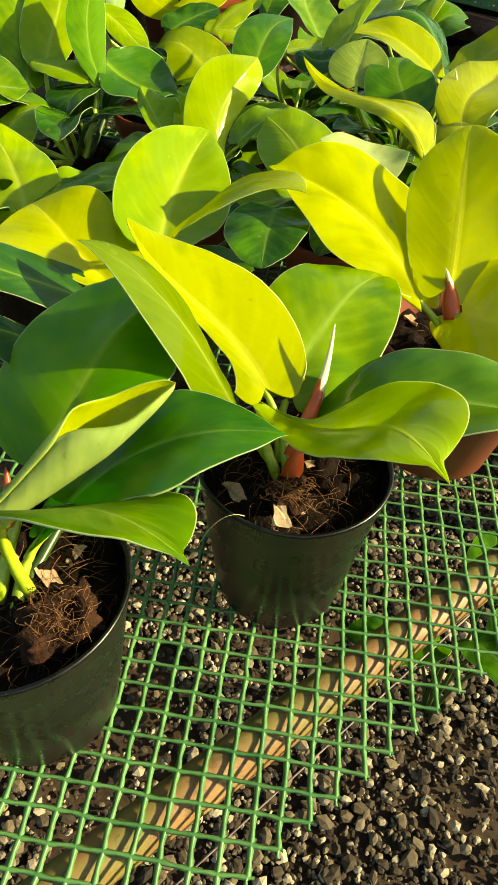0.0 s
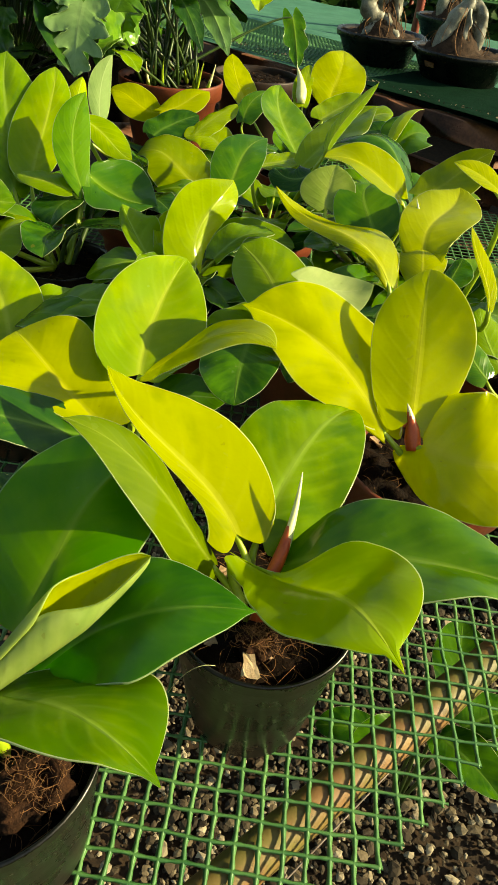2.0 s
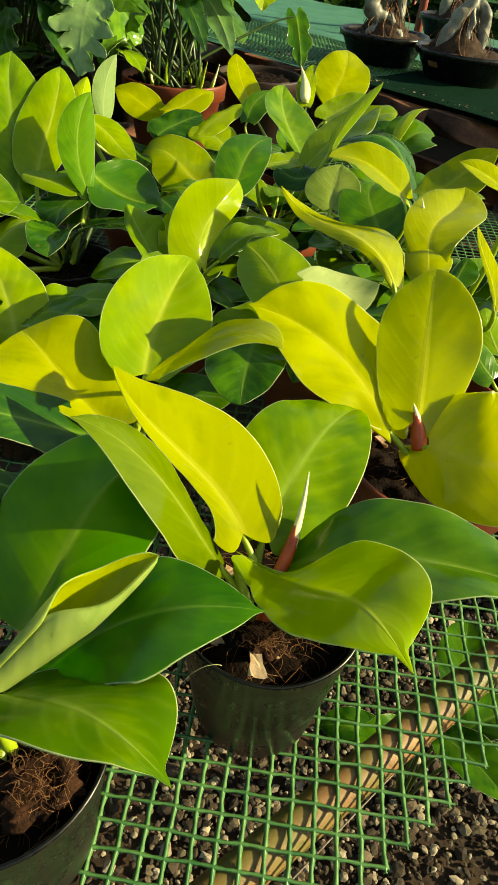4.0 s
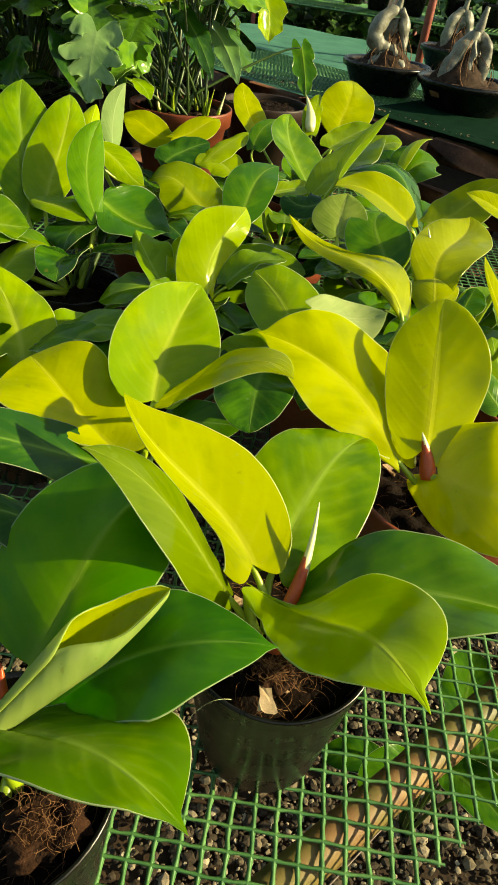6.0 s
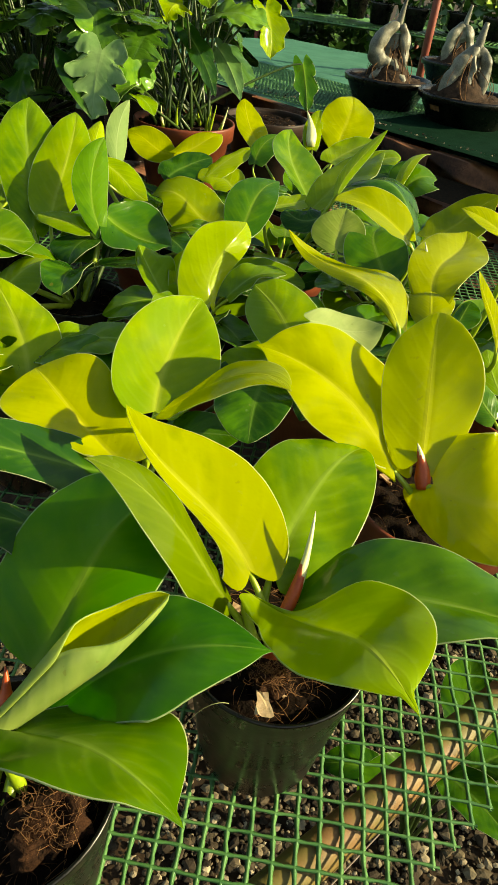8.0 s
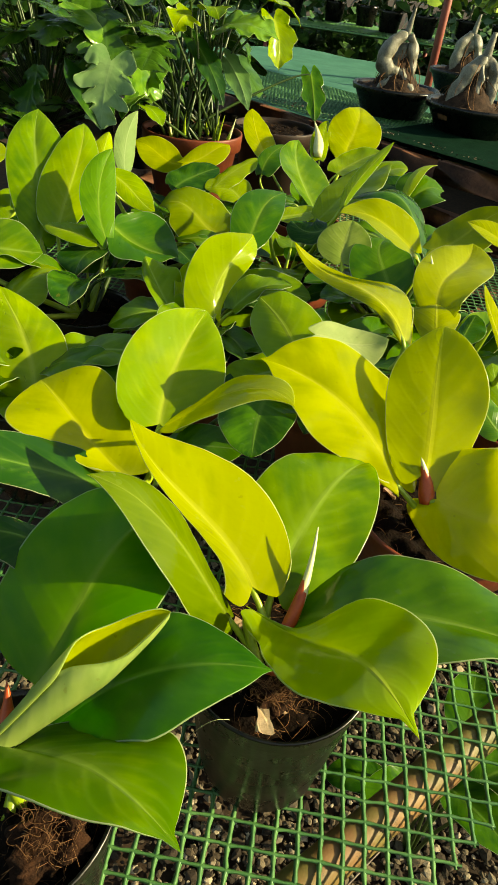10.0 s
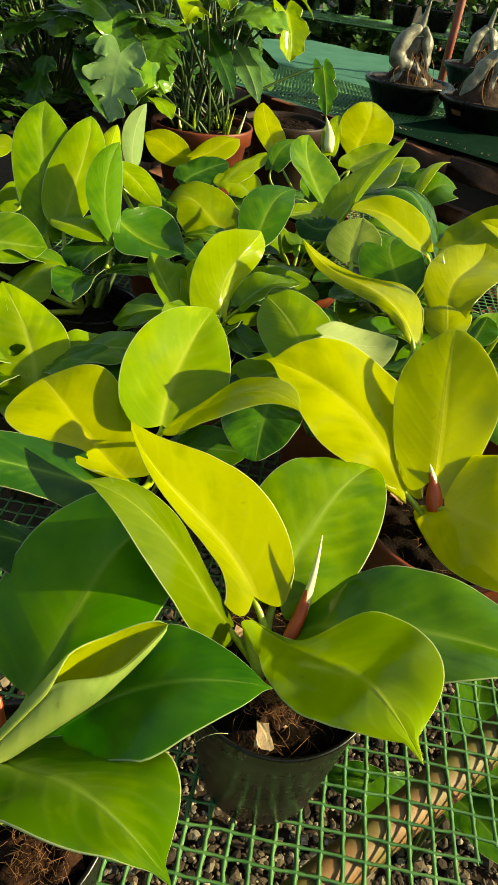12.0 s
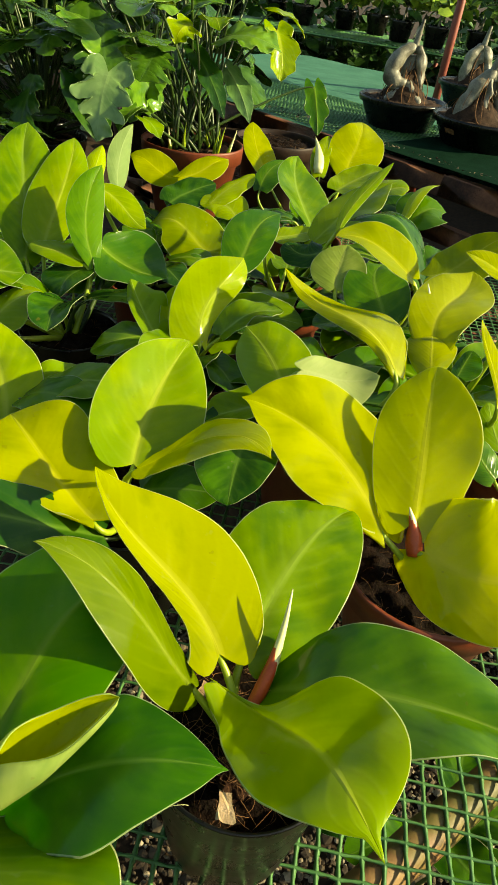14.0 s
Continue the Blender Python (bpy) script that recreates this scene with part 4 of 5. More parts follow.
i_ = plant(0.29, 1.19, SOILZ, "philodendron with dark lower and yellow upper leaves")
heart_leaf(i_, "green", (0.262, 1.065, 1.145), (3, 25), 0.119, (0.006, -0.016), (-0.002, 0.006), (0.055, 0.055), (-5, 8), (-0, 3), (0, 0), 2, 0.43, 2.04, 2.04, (0.45, 0.48), 0.030, 0.090)
heart_leaf(i_, "yellow", (0.327, 1.202, 1.167), (-74, 17), 0.152, (0.015, 0.015), (-0.001, -0.006), (0.043, 0.062), (-8, 24), (-0, -1), (0, 0), -1, 0.38, 2.03, 1.93, (0.42, 0.38), 0.031, 0.090)
heart_leaf(i_, "dark", (0.348, 1.236, 1.160), (-55, 18), 0.168, (0.041, 0.038), (-0.007, -0.000), (0.070, 0.059), (-17, -8), (0, 2), (0, -0), 1, 0.43, 1.99, 2.03, (0.45, 0.44), 0.030, 0.090)
heart_leaf(i_, "pistachio", (0.185, 1.121, 1.166), (14, 29), 0.095, (0.000, -0.003), (-0.001, -0.000), (0.048, 0.046), (-3, 5), (0, 0), (-0, -0), 0, 0.40, 2.01, 1.98, (0.45, 0.45), 0.029, 0.090)
under_leaves(i_, 14, 203)

j_ = plant(0.37, 1.0, SOILZ, "yellow philodendron with cupped leaves")
heart_leaf(j_, "gold", (0.323, 0.989, 1.159), (28, 14), 0.198, (0.003, -0.003), (0.007, -0.007), (0.054, 0.057), (10, 4), (3, -3), (0, 0), -1, 0.54, 1.86, 2.15, (0.57, 0.62), 0.029, 0.141)
leaf(j_, "gold", (0.317, 0.935, 1.124), (7, 24), 0.082, (0.016, -0.004), (0.037, -12), (0.039, -6), peak=.6)
heart_leaf(j_, "olive", (0.351, 1.178, 1.182), (72, 28), 0.153, (-0.007, -0.004), (-0.001, 0.006), (0.057, 0.057), (7, -6), (1, 0), (0, 0), 0, 0.43, 1.98, 1.99, (0.41, 0.45), 0.029, 0.090)
heart_leaf(j_, "yellow", (0.369, 0.813, 1.165), (-13, 38), 0.114, (-0.002, 0.002), (0.002, 0.001), (0.005, 0.016), (-3, 1), (0, -0), (0, 0), -0, 0.41, 2.00, 1.98, (0.45, 0.45), 0.030, 0.090)
leaf(j_, "green", (0.328, 0.866, 1.166), (33, 24), 0.051, (-0.001, -0.001), (0.012, -12), (0.026, -4))
heart_leaf(j_, "yellow", (0.402, 0.980, 1.261), (-55, 16), 0.076, (0.004, 0.0), (0.0, 0.0), (0.020, 0.026), (-10, 20), (0, 0), (0, 0), 0, 0.42, 2.0, 1.9, (0.4, 0.4), 0.05, 0.06)
spear(j_, (0.330, 1.060, 1.160), (0.322, 1.085, 1.205), 0.004, split=0.3)
under_leaves(j_, 14, 204)

k_ = plant(-0.265, 1.15, SOILZ, "tall green and yellow philodendron in a black pot")
heart_leaf(k_, "mid", (-0.359, 1.241, 1.113), (-12, 34), 0.303, (-0.002, -0.006), (-0.005, 0.004), (0.056, 0.063), (3, 2), (2, 1), (-0, -0), -1, 0.50, 1.99, 2.21, (0.45, 0.45), 0.029, 0.090)
heart_leaf(k_, "lime", (-0.328, 1.252, 1.132), (2, 31), 0.261, (0.001, 0.005), (-0.006, -0.005), (0.058, 0.044), (6, -13), (1, 1), (-0, 0), 0, 0.40, 2.07, 2.12, (0.50, 0.45), 0.025, 0.090)
heart_leaf(k_, "green", (-0.234, 1.212, 1.130), (-3, 42), 0.187, (0.007, -0.019), (0.001, 0.000), (0.034, 0.033), (17, -30), (-1, 1), (-0, -0), 1, 0.47, 1.93, 2.06, (0.39, 0.44), 0.029, 0.090)
leaf(k_, "lime", (-0.250, 1.209, 1.126), (-75, 6), 0.104, (0.004, -0.003), (0.021, -27), (0.031, 14))
heart_leaf(k_, "dark", (-0.220, 1.222, 1.123), (-146, -21), 0.109, (0.008, 0.016), (-0.006, 0.004), (0.036, 0.055), (10, -4), (-2, 10), (0, -0), 2, 0.51, 1.93, 2.16, (0.45, 0.39), 0.027, 0.090)
heart_leaf(k_, "mid", (-0.468, 1.128, 1.119), (86, 2), 0.140, (0.006, 0.002), (0.002, -0.001), (0.078, 0.053), (20, -18), (1, -1), (0, 0), -1, 0.44, 2.00, 2.09, (0.45, 0.45), 0.028, 0.090)
heart_leaf(k_, "lime", (-0.373, 1.031, 1.070), (62, 12), 0.125, (0.018, -0.023), (-0.006, 0.002), (0.051, 0.050), (-3, -21), (-1, 6), (0, -0), 3, 0.35, 2.03, 1.83, (0.45, 0.46), 0.032, 0.090)
under_leaves(k_, 4, 205)

l_ = plant(-0.15, 1.39, SOILZ, "philodendron with mid-green broad leaves")
heart_leaf(l_, "lime", (-0.269, 1.479, 1.172), (122, -22), 0.128, (-0.004, -0.006), (0.002, -0.004), (0.037, 0.029), (19, -25), (-2, -1), (0, 0), 0, 0.42, 2.00, 2.01, (0.52, 0.45), 0.029, 0.090)
heart_leaf(l_, "green", (-0.225, 1.255, 1.138), (107, -13), 0.133, (-0.013, -0.001), (-0.001, -0.001), (0.093, 0.073), (18, -1), (-3, 1), (0, 0), 3, 0.35, 2.02, 1.84, (0.48, 0.45), 0.030, 0.090)
heart_leaf(l_, "olive", (-0.020, 1.420, 1.092), (-67, 7), 0.165, (0.010, 0.015), (-0.013, -0.006), (0.070, 0.096), (-22, 11), (5, 4), (-0, 0), -1, 0.43, 2.09, 2.10, (0.59, 0.45), 0.029, 0.090)
under_leaves(l_, 9, 206)

m_ = plant(-0.12, 1.63, SOILZ, "philodendron with small bright yellow leaves")
heart_leaf(m_, "sage", (-0.257, 1.576, 1.154), (5, 35), 0.176, (0.002, -0.011), (0.000, 0.001), (0.027, 0.032), (28, -59), (-0, -1), (-0, -0), -0, 0.41, 2.02, 1.98, (0.45, 0.47), 0.030, 0.090)
leaf(m_, "lime", (-0.304, 1.531, 1.164), (3, 28), 0.121, (0.003, -0.000), (0.024, 3), (0.022, -39))
heart_leaf(m_, "yellow", (-0.144, 1.813, 1.123), (-64, 10), 0.151, (-0.001, -0.001), (-0.006, -0.004), (0.047, 0.051), (-25, 28), (1, 5), (-0, 0), 2, 0.46, 2.00, 2.11, (0.48, 0.42), 0.025, 0.090)
heart_leaf(m_, "yellow", (-0.136, 1.771, 1.137), (41, 9), 0.168, (0.003, 0.006), (-0.004, 0.001), (0.041, 0.044), (6, -16), (2, -2), (0, 0), -1, 0.45, 1.97, 2.03, (0.44, 0.41), 0.030, 0.090)
leaf(m_, "dark", (-0.144, 1.614, 1.121), (50, 14), 0.131, (0.002, -0.008), (0.051, 16), (0.057, -14))
leaf(m_, "lime", (0.007, 1.578, 1.119), (-67, 4), 0.090, (0.008, 0.019), (0.038, -22), (0.052, 16))
leaf(m_, "lime", (-0.054, 1.615, 1.130), (42, 19), 0.151, (0.001, -0.004), (0.025, -2), (0.039, -9))
heart_leaf(m_, "green", (0.018, 1.186, 1.151), (25, 17), 0.188, (0.013, -0.011), (-0.002, 0.004), (0.050, 0.041), (13, -10), (-1, 1), (0, 0), 0, 0.48, 1.97, 2.09, (0.43, 0.47), 0.030, 0.090)
under_leaves(m_, 9, 207)

n_ = plant(0.19, 1.76, SOILZ, "philodendron with a round yellow leaf and white spear")
leaf(n_, "yellow", (0.076, 1.934, 1.130), (-17, 29), 0.190, (-0.005, -0.007), (0.037, 1), (0.046, 1))
heart_leaf(n_, "mid", (0.174, 1.542, 1.128), (-7, 19), 0.266, (-0.005, -0.015), (0.001, 0.004), (0.057, 0.070), (26, -6), (-7, -2), (0, 0), 0, 0.43, 1.98, 1.99, (0.38, 0.45), 0.030, 0.090)
heart_leaf(n_, "yellow", (0.275, 1.851, 1.176), (14, 28), 0.195, (0.006, 0.007), (-0.002, -0.003), (0.069, 0.074), (8, -9), (2, 0), (-0, 0), -0, 0.44, 1.99, 2.05, (0.46, 0.44), 0.029, 0.090)
leaf(n_, "lime", (0.244, 1.743, 1.157), (60, 19), 0.142, (0.001, -0.008), (0.051, 15), (0.053, 2))
leaf(n_, "lime", (0.207, 1.827, 1.165), (10, 29), 0.148, (-0.000, -0.005), (0.029, 0), (0.020, -0))
leaf(n_, "green", (0.058, 1.761, 1.132), (29, 22), 0.135, (0.009, -0.010), (0.024, 12), (0.044, -3))
spear(n_, (0.202, 1.833, 1.173), (0.190, 1.921, 1.238), 0.014, split=0.0)
under_leaves(n_, 9, 208)

o_ = plant(0.12, 1.36, SOILZ, "philodendron with a narrow upright lime leaf")
heart_leaf(o_, "lime", (0.200, 1.288, 1.217), (35, 26), 0.195, (-0.000, -0.007), (0.000, -0.002), (0.018, 0.012), (-8, -18), (1, -0), (0, 0), -0, 0.43, 1.98, 2.02, (0.45, 0.43), 0.030, 0.090)
heart_leaf(o_, "moss", (0.166, 1.364, 1.155), (52, 27), 0.215, (0.006, -0.009), (0.002, 0.003), (0.054, 0.069), (-2, 10), (2, -5), (-0, 0), -2, 0.45, 1.90, 1.99, (0.38, 0.40), 0.031, 0.090)
leaf(o_, "lime", (0.089, 1.372, 1.152), (63, 7), 0.092, (-0.001, 0.005), (0.031, 12), (0.027, -9))
leaf(o_, "dark", (0.177, 1.279, 1.169), (-67, -1), 0.074, (-0.010, -0.017), (0.034, -20), (0.047, 13))
under_leaves(o_, 14, 209)

p_ = plant(0.4, 1.5, SOILZ, "small lime and green philodendron")
heart_leaf(p_, "lime", (0.358, 1.480, 1.186), (39, 19), 0.146, (0.011, -0.014), (-0.002, 0.002), (0.014, 0.016), (-15, 0), (-0, 0), (0, 0), 0, 0.42, 1.99, 1.98, (0.45, 0.44), 0.030, 0.090)
heart_leaf(p_, "green", (0.375, 1.497, 1.171), (68, 15), 0.090, (0.014, -0.010), (-0.001, 0.003), (0.065, 0.066), (19, -9), (0, -0), (-0, 0), -1, 0.43, 1.99, 2.01, (0.45, 0.49), 0.030, 0.090)
leaf(p_, "lime", (0.324, 1.630, 1.180), (78, 19), 0.076, (0.008, -0.007), (0.047, 11), (0.047, -11))
leaf(p_, "dark", (0.387, 1.554, 1.167), (-63, 7), 0.083, (0.008, 0.005), (0.039, -21), (0.039, 22))
under_leaves(p_, 14, 210)

q_ = plant(-0.5, 1.42, SOILZ, "lime philodendron at the end of the row")
leaf(q_, "lime", (-0.605, 1.536, 1.148), (83, 13), 0.103, (0.006, -0.005), (0.056, 19), (0.047, -27))
under_leaves(q_, 9, 211)

x_ = plant(-0.15, 2.27, 1.10, "split-leaf philodendron with deeply lobed green leaves")
x_["spread"] = 0.085
split_leaf(x_, "silver", (-0.348, 1.970, 1.317), (-166, -63), 0.170, (0.088, 0.084), (6, 10), 4.0, (0.012, 0.0), 0.60)
split_leaf(x_, "lobed", (-0.382, 2.160, 1.362), (106, -42), 0.210, (0.125, 0.150), (10, -12), 3.0, (0.020, 0.01), 0.36)
split_leaf(x_, "lobed", (-0.374, 2.060, 1.367), (-70, 24), 0.150, (0.080, 0.090), (-12, 14), 3.5, (0.015, 0.0))
split_leaf(x_, "lobed", (-0.582, 2.150, 1.350), (-111, -25), 0.140, (0.080, 0.080), (-10, 12), 3.5, (0.015, 0.0))
split_leaf(x_, "lobed", (-0.640, 2.200, 1.440), (-140, -30), 0.150, (0.080, 0.080), (-6, 8), 3.5, (0.015, 0.0))
split_leaf(x_, "lobed", (-0.072, 2.280, 1.400), (102, -6), 0.165, (0.085, 0.090), (24, -14), 3.0, (0.018, 0.01), 0.34)
split_leaf(x_, "lime", (0.071, 2.330, 1.425), (150, -66), 0.135, (0.058, 0.064), (24, 10), 3.0, (0.016, 0.0), 0.34)
split_leaf(x_, "lime", (0.060, 2.400, 1.470), (75, -30), 0.120, (0.055, 0.055), (14, -6), 3.0, (0.016, 0.0), 0.34)
split_leaf(x_, "lime", (-0.163, 2.200, 1.420), (-148, -30), 0.085, (0.050, 0.046), (-25, 30), 2.5, (0.018, 0.0), 0.3)
split_leaf(x_, "moss", (-0.115, 2.240, 1.440), (160, -12), 0.090, (0.048, 0.048), (12, 4), 2.5, (0.014, 0.0), 0.3)
split_leaf(x_, "lobed", (-0.104, 2.300, 1.475), (-111, -30), 0.120, (0.062, 0.062), (10, 6), 3.0, (0.016, 0.0), 0.34)
split_leaf(x_, "lobed", (-0.300, 2.200, 1.470), (140, -10), 0.150, (0.075, 0.075), (10, 6), 3.5, (0.02, 0.0))
split_leaf(x_, "silver", (-0.060, 2.300, 1.315), (135, -48), 0.165, (0.040, 0.036), (30, -40), 3.0, (0.012, 0.0), 0.25)
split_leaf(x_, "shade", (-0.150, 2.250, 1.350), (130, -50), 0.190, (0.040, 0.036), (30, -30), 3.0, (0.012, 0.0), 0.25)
split_leaf(x_, "green", (0.205, 2.360, 1.290), (159, -59), 0.140, (0.042, 0.040), (18, -20), 2.5, (0.006, 0.0), 0.3)
split_leaf(x_, "mid", (-0.261, 2.000, 1.215), (131, -30), 0.075, (0.034, 0.034), (6, 4), 2.0, (0.008, 0.0), 0.12)
split_leaf(x_, "lobed", (-0.285, 2.010, 1.235), (-150, -35), 0.085, (0.030, 0.034), (25, 10), 2.5, (0.008, 0.0), 0.2)

r_ = plant(0.485, 0.865, SOILZ, "green philodendron at the bench edge in a red pot")
leaf(r_, "green", (0.374, 0.752, 1.086), (-37, 35), 0.067, (0.001, -0.007), (0.023, -30), (0.026, 8))
leaf(r_, "mid", (0.401, 0.778, 1.089), (-22, 36), 0.091, (-0.002, -0.005), (0.024, -15), (0.034, 4))
under_leaves(r_, 3, 212)


# more leaf stalks and leaves deep in the split-leaf plant, two in three coloured as shaded
rx = random.Random(8)
for k in range(28):
    az = rx.uniform(0, 360) if k > 10 else rx.uniform(-80, 80) + 180 * (k % 2)
    rr, hh = rx.uniform(0.08, 0.50), rx.uniform(1.32, 1.68)
    b = (-0.15 + rr * math.sin(radians(az)), 2.40 + 0.7 * rr * math.cos(radians(az)), hh)
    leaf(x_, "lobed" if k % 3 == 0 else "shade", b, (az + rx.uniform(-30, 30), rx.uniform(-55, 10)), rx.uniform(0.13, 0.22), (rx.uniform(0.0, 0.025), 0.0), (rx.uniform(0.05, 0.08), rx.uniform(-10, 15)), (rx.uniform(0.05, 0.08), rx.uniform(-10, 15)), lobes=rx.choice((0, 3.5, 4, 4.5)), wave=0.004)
for k in range(7):
    a = (-0.15 + rx.uniform(-0.09, 0.11), 2.27 + rx.uniform(-0.12, 0.02), 1.095)
    spear(x_, a, (a[0] + rx.uniform(-0.03, 0.03), a[1] + rx.uniform(-0.03, 0.03), 1.15 + rx.uniform(0, 0.05)), 0.005, (SPEAR, PETIOLE), 0.3 if k < 2 else 1.2)


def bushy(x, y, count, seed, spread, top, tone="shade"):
    """Another split-leaf plant in its pot, dense, its leaves darkened in colour to stand for shade."""
    ob = plant(x, y, 1.07, "dense split-leaf philodendron behind the row, leaves coloured as if shaded")
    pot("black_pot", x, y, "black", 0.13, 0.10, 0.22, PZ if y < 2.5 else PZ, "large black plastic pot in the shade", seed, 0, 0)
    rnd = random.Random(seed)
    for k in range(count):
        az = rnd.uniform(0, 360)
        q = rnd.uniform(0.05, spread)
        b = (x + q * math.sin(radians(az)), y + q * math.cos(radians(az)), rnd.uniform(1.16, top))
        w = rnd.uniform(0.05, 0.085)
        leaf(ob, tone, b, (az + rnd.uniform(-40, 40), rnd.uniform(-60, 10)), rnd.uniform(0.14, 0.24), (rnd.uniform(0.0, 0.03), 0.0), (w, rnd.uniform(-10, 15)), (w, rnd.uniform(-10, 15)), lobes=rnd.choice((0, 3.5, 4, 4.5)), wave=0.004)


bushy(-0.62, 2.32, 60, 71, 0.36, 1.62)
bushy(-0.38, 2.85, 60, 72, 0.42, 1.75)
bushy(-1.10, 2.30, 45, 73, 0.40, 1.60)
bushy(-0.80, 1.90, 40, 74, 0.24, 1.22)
pot("terracotta_pot", -0.15, 2.27, "terra", 0.150, 0.105, 0.245, PZ + 0.02, "large terracotta-red plastic pot with a round lip", 60, 40, 3)
pot("brown_pot", 0.12, 2.48, "brown", 0.135, 0.10, 0.24, PZ + 0.02, "dark brown plastic pot of dry soil", 61, 30, 3)

# ---- bonsai bench behind ----
B2 = 1.03
O2 = Vector((0.70, 2.65, 0))
A2 = Vector((-0.67, 0.74, 0)).normalized()
D2 = Vector((A2.y, -A2.x, 0))
bench2 = thing("bonsai_bench", O2.x, O2.y, 0, "timber bench covered with green shade cloth and netting", "plant bench")


def sheet2(name, a0, a1, d0, d1, z, material, amp, na=40, nd=24, label=""):
    verts, faces = [], []
    for i in range(na + 1):
        for j in range(nd + 1):
            p = A2 * (a0 + (a1 - a0) * i / na) + D2 * (d0 + (d1 - d0) * j / nd)
            h = amp * noise.noise(p * 2.6) + 0.4 * amp * noise.noise(p * 7)
            verts.append(Vector((p.x, p.y, z + h)))
    for i in range(na):
        for j in range(nd):
            k = i * (nd + 1) + j
            faces.append((k, k + 1, k + nd + 2, k + nd + 1))
    o = len(verts)
    verts += [v - Vector((0, 0, 0.004)) for v in verts]
    faces += [tuple(i + o for i in f[::-1]) for f in faces]
    return finish(name, mesh_of(name, verts, faces), material, bench2, label)


# sheet added over the near cloth to darken it as shade would
sheet2("shade_net", -2.2, 0.30, 0.0, 0.56, B2 + 0.026, SHADED_NET, 0.006, label="creased green net sheet, coloured dark for the shade by the bowls")
sheet2("shade_cloth", -2.2, 2.7, 0.02, 2.1, B2, CLOTH, 0.014, label="faded green shade cloth")


def strip(verts, faces, a, b, w, h):
    d = (b - a).normalized()
    s = Vector((-d.y, d.x, 0)) * w
    u = Vector((0, 0, h))
    o = len(verts)
    for p in (a, b):
        verts.extend([p - s, p + u, p + s, p - u])
    for e in range(4):
        faces.append((o + e, o + (e + 1) % 4, o + 4 + (e + 1) % 4, o + 4 + e))


v, f = [], []
for i in range(72):
    p = A2 * (0.22 + i * 0.024)
    for j in range(10):
        strip(v, f, p + D2 * (0.03 + j * 0.07) + Vector((0, 0, B2 + 0.016 + 0.004 * noise.noise(p * 5 + D2 * j))), p + D2 * (0.10 + j * 0.07) + Vector((0, 0, B2 + 0.016 + 0.004 * noise.noise(p * 5 + D2 * (j + 1)))), 0.0022, 0.0018)
for j in range(30):
    q = D2 * (0.03 + j * 0.024)
    strip(v, f, q + A2 * 0.22 + Vector((0, 0, B2 + 0.018)), q + A2 * 1.95 + Vector((0, 0, B2 + 0.018)), 0.0022, 0.0018)
tagged(finish("netting", mesh_of("netting", v, f), NET, bench2, "green plastic netting laid over the cloth", smooth=False), kind="stuff")


def plank(name, a, b, width, height, material, parent, seed=0):
    """A sawn board from a to b, worn at the edges."""
    a, b = Vector(a), Vector(b)
    d = b - a
    bm = bmesh.new()
    bmesh.ops.create_cube(bm, size=1)
    bmesh.ops.subdivide_edges(bm, edges=[e for e in bm.edges if abs((e.verts[0].co - e.verts[1].co).x) > 0.5], cuts=14)
    bmesh.ops.bevel(bm, geom=bm.edges[:], offset=0.035, segments=1, affect="EDGES")
    for v in bm.verts:
        w = noise.noise(Vector((v.co.x * 6 + seed, v.co.y, v.co.z)))
        v.co = Vector((v.co.x * d.length, v.co.y * width + w * 0.004, v.co.z * height + w * 0.003))
    m = Matrix.Translation((a + b) / 2 - Vector(parent.location)) @ d.to_track_quat("X", "Z").to_matrix().to_4x4()
    bm.transform(m)
    return part(name, bm, material, parent)


for k, (off, z, h) in enumerate(((0.0, B2 - 0.03, 0.075), (-0.10, B2 - 0.16, 0.06))):
    a, b = O2 - A2 * 2.2 + D2 * off, O2 + A2 * 2.7 + D2 * off
    plank("edge_board", (a.x, a.y, z), (b.x, b.y, z), 0.045, h, TIMBER, bench2, k)
for q in (-1.8, -0.7, 0.5, 1.6):
    for d in (0.06, 1.9):
        p = O2 + A2 * q + D2 * d
        plank("leg", (p.x, p.y, -0.02), (p.x, p.y, B2 - 0.07), 0.07, 0.07, TIMBER, bench2, q)
# low shelf with spilt soil in front of the bonsai bench
sh = thing("potting_shelf", O2.x, O2.y, 0, "dark brown timber shelf with spilt gravel and soil", "shelf")
for k in range(5):
    o = D2 * (-0.16 - k * 0.125)
    a, b = O2 - A2 * 1.6 + o, O2 + A2 * 1.0 + o
    plank("board", (a.x, a.y, 0.80), (b.x, b.y, 0.80), 0.115, 0.028, TIMBER, sh, 9 + k)
for q in (-1.4, 0.9):
    for o in (-0.2, -0.66):
        p = O2 + A2 * q + D2 * o
        plank("leg", (p.x, p.y, -0.02), (p.x, p.y, 0.786), 0.06, 0.06, TIMBER, sh, q)
rs = random.Random(77)
v, f = [], []
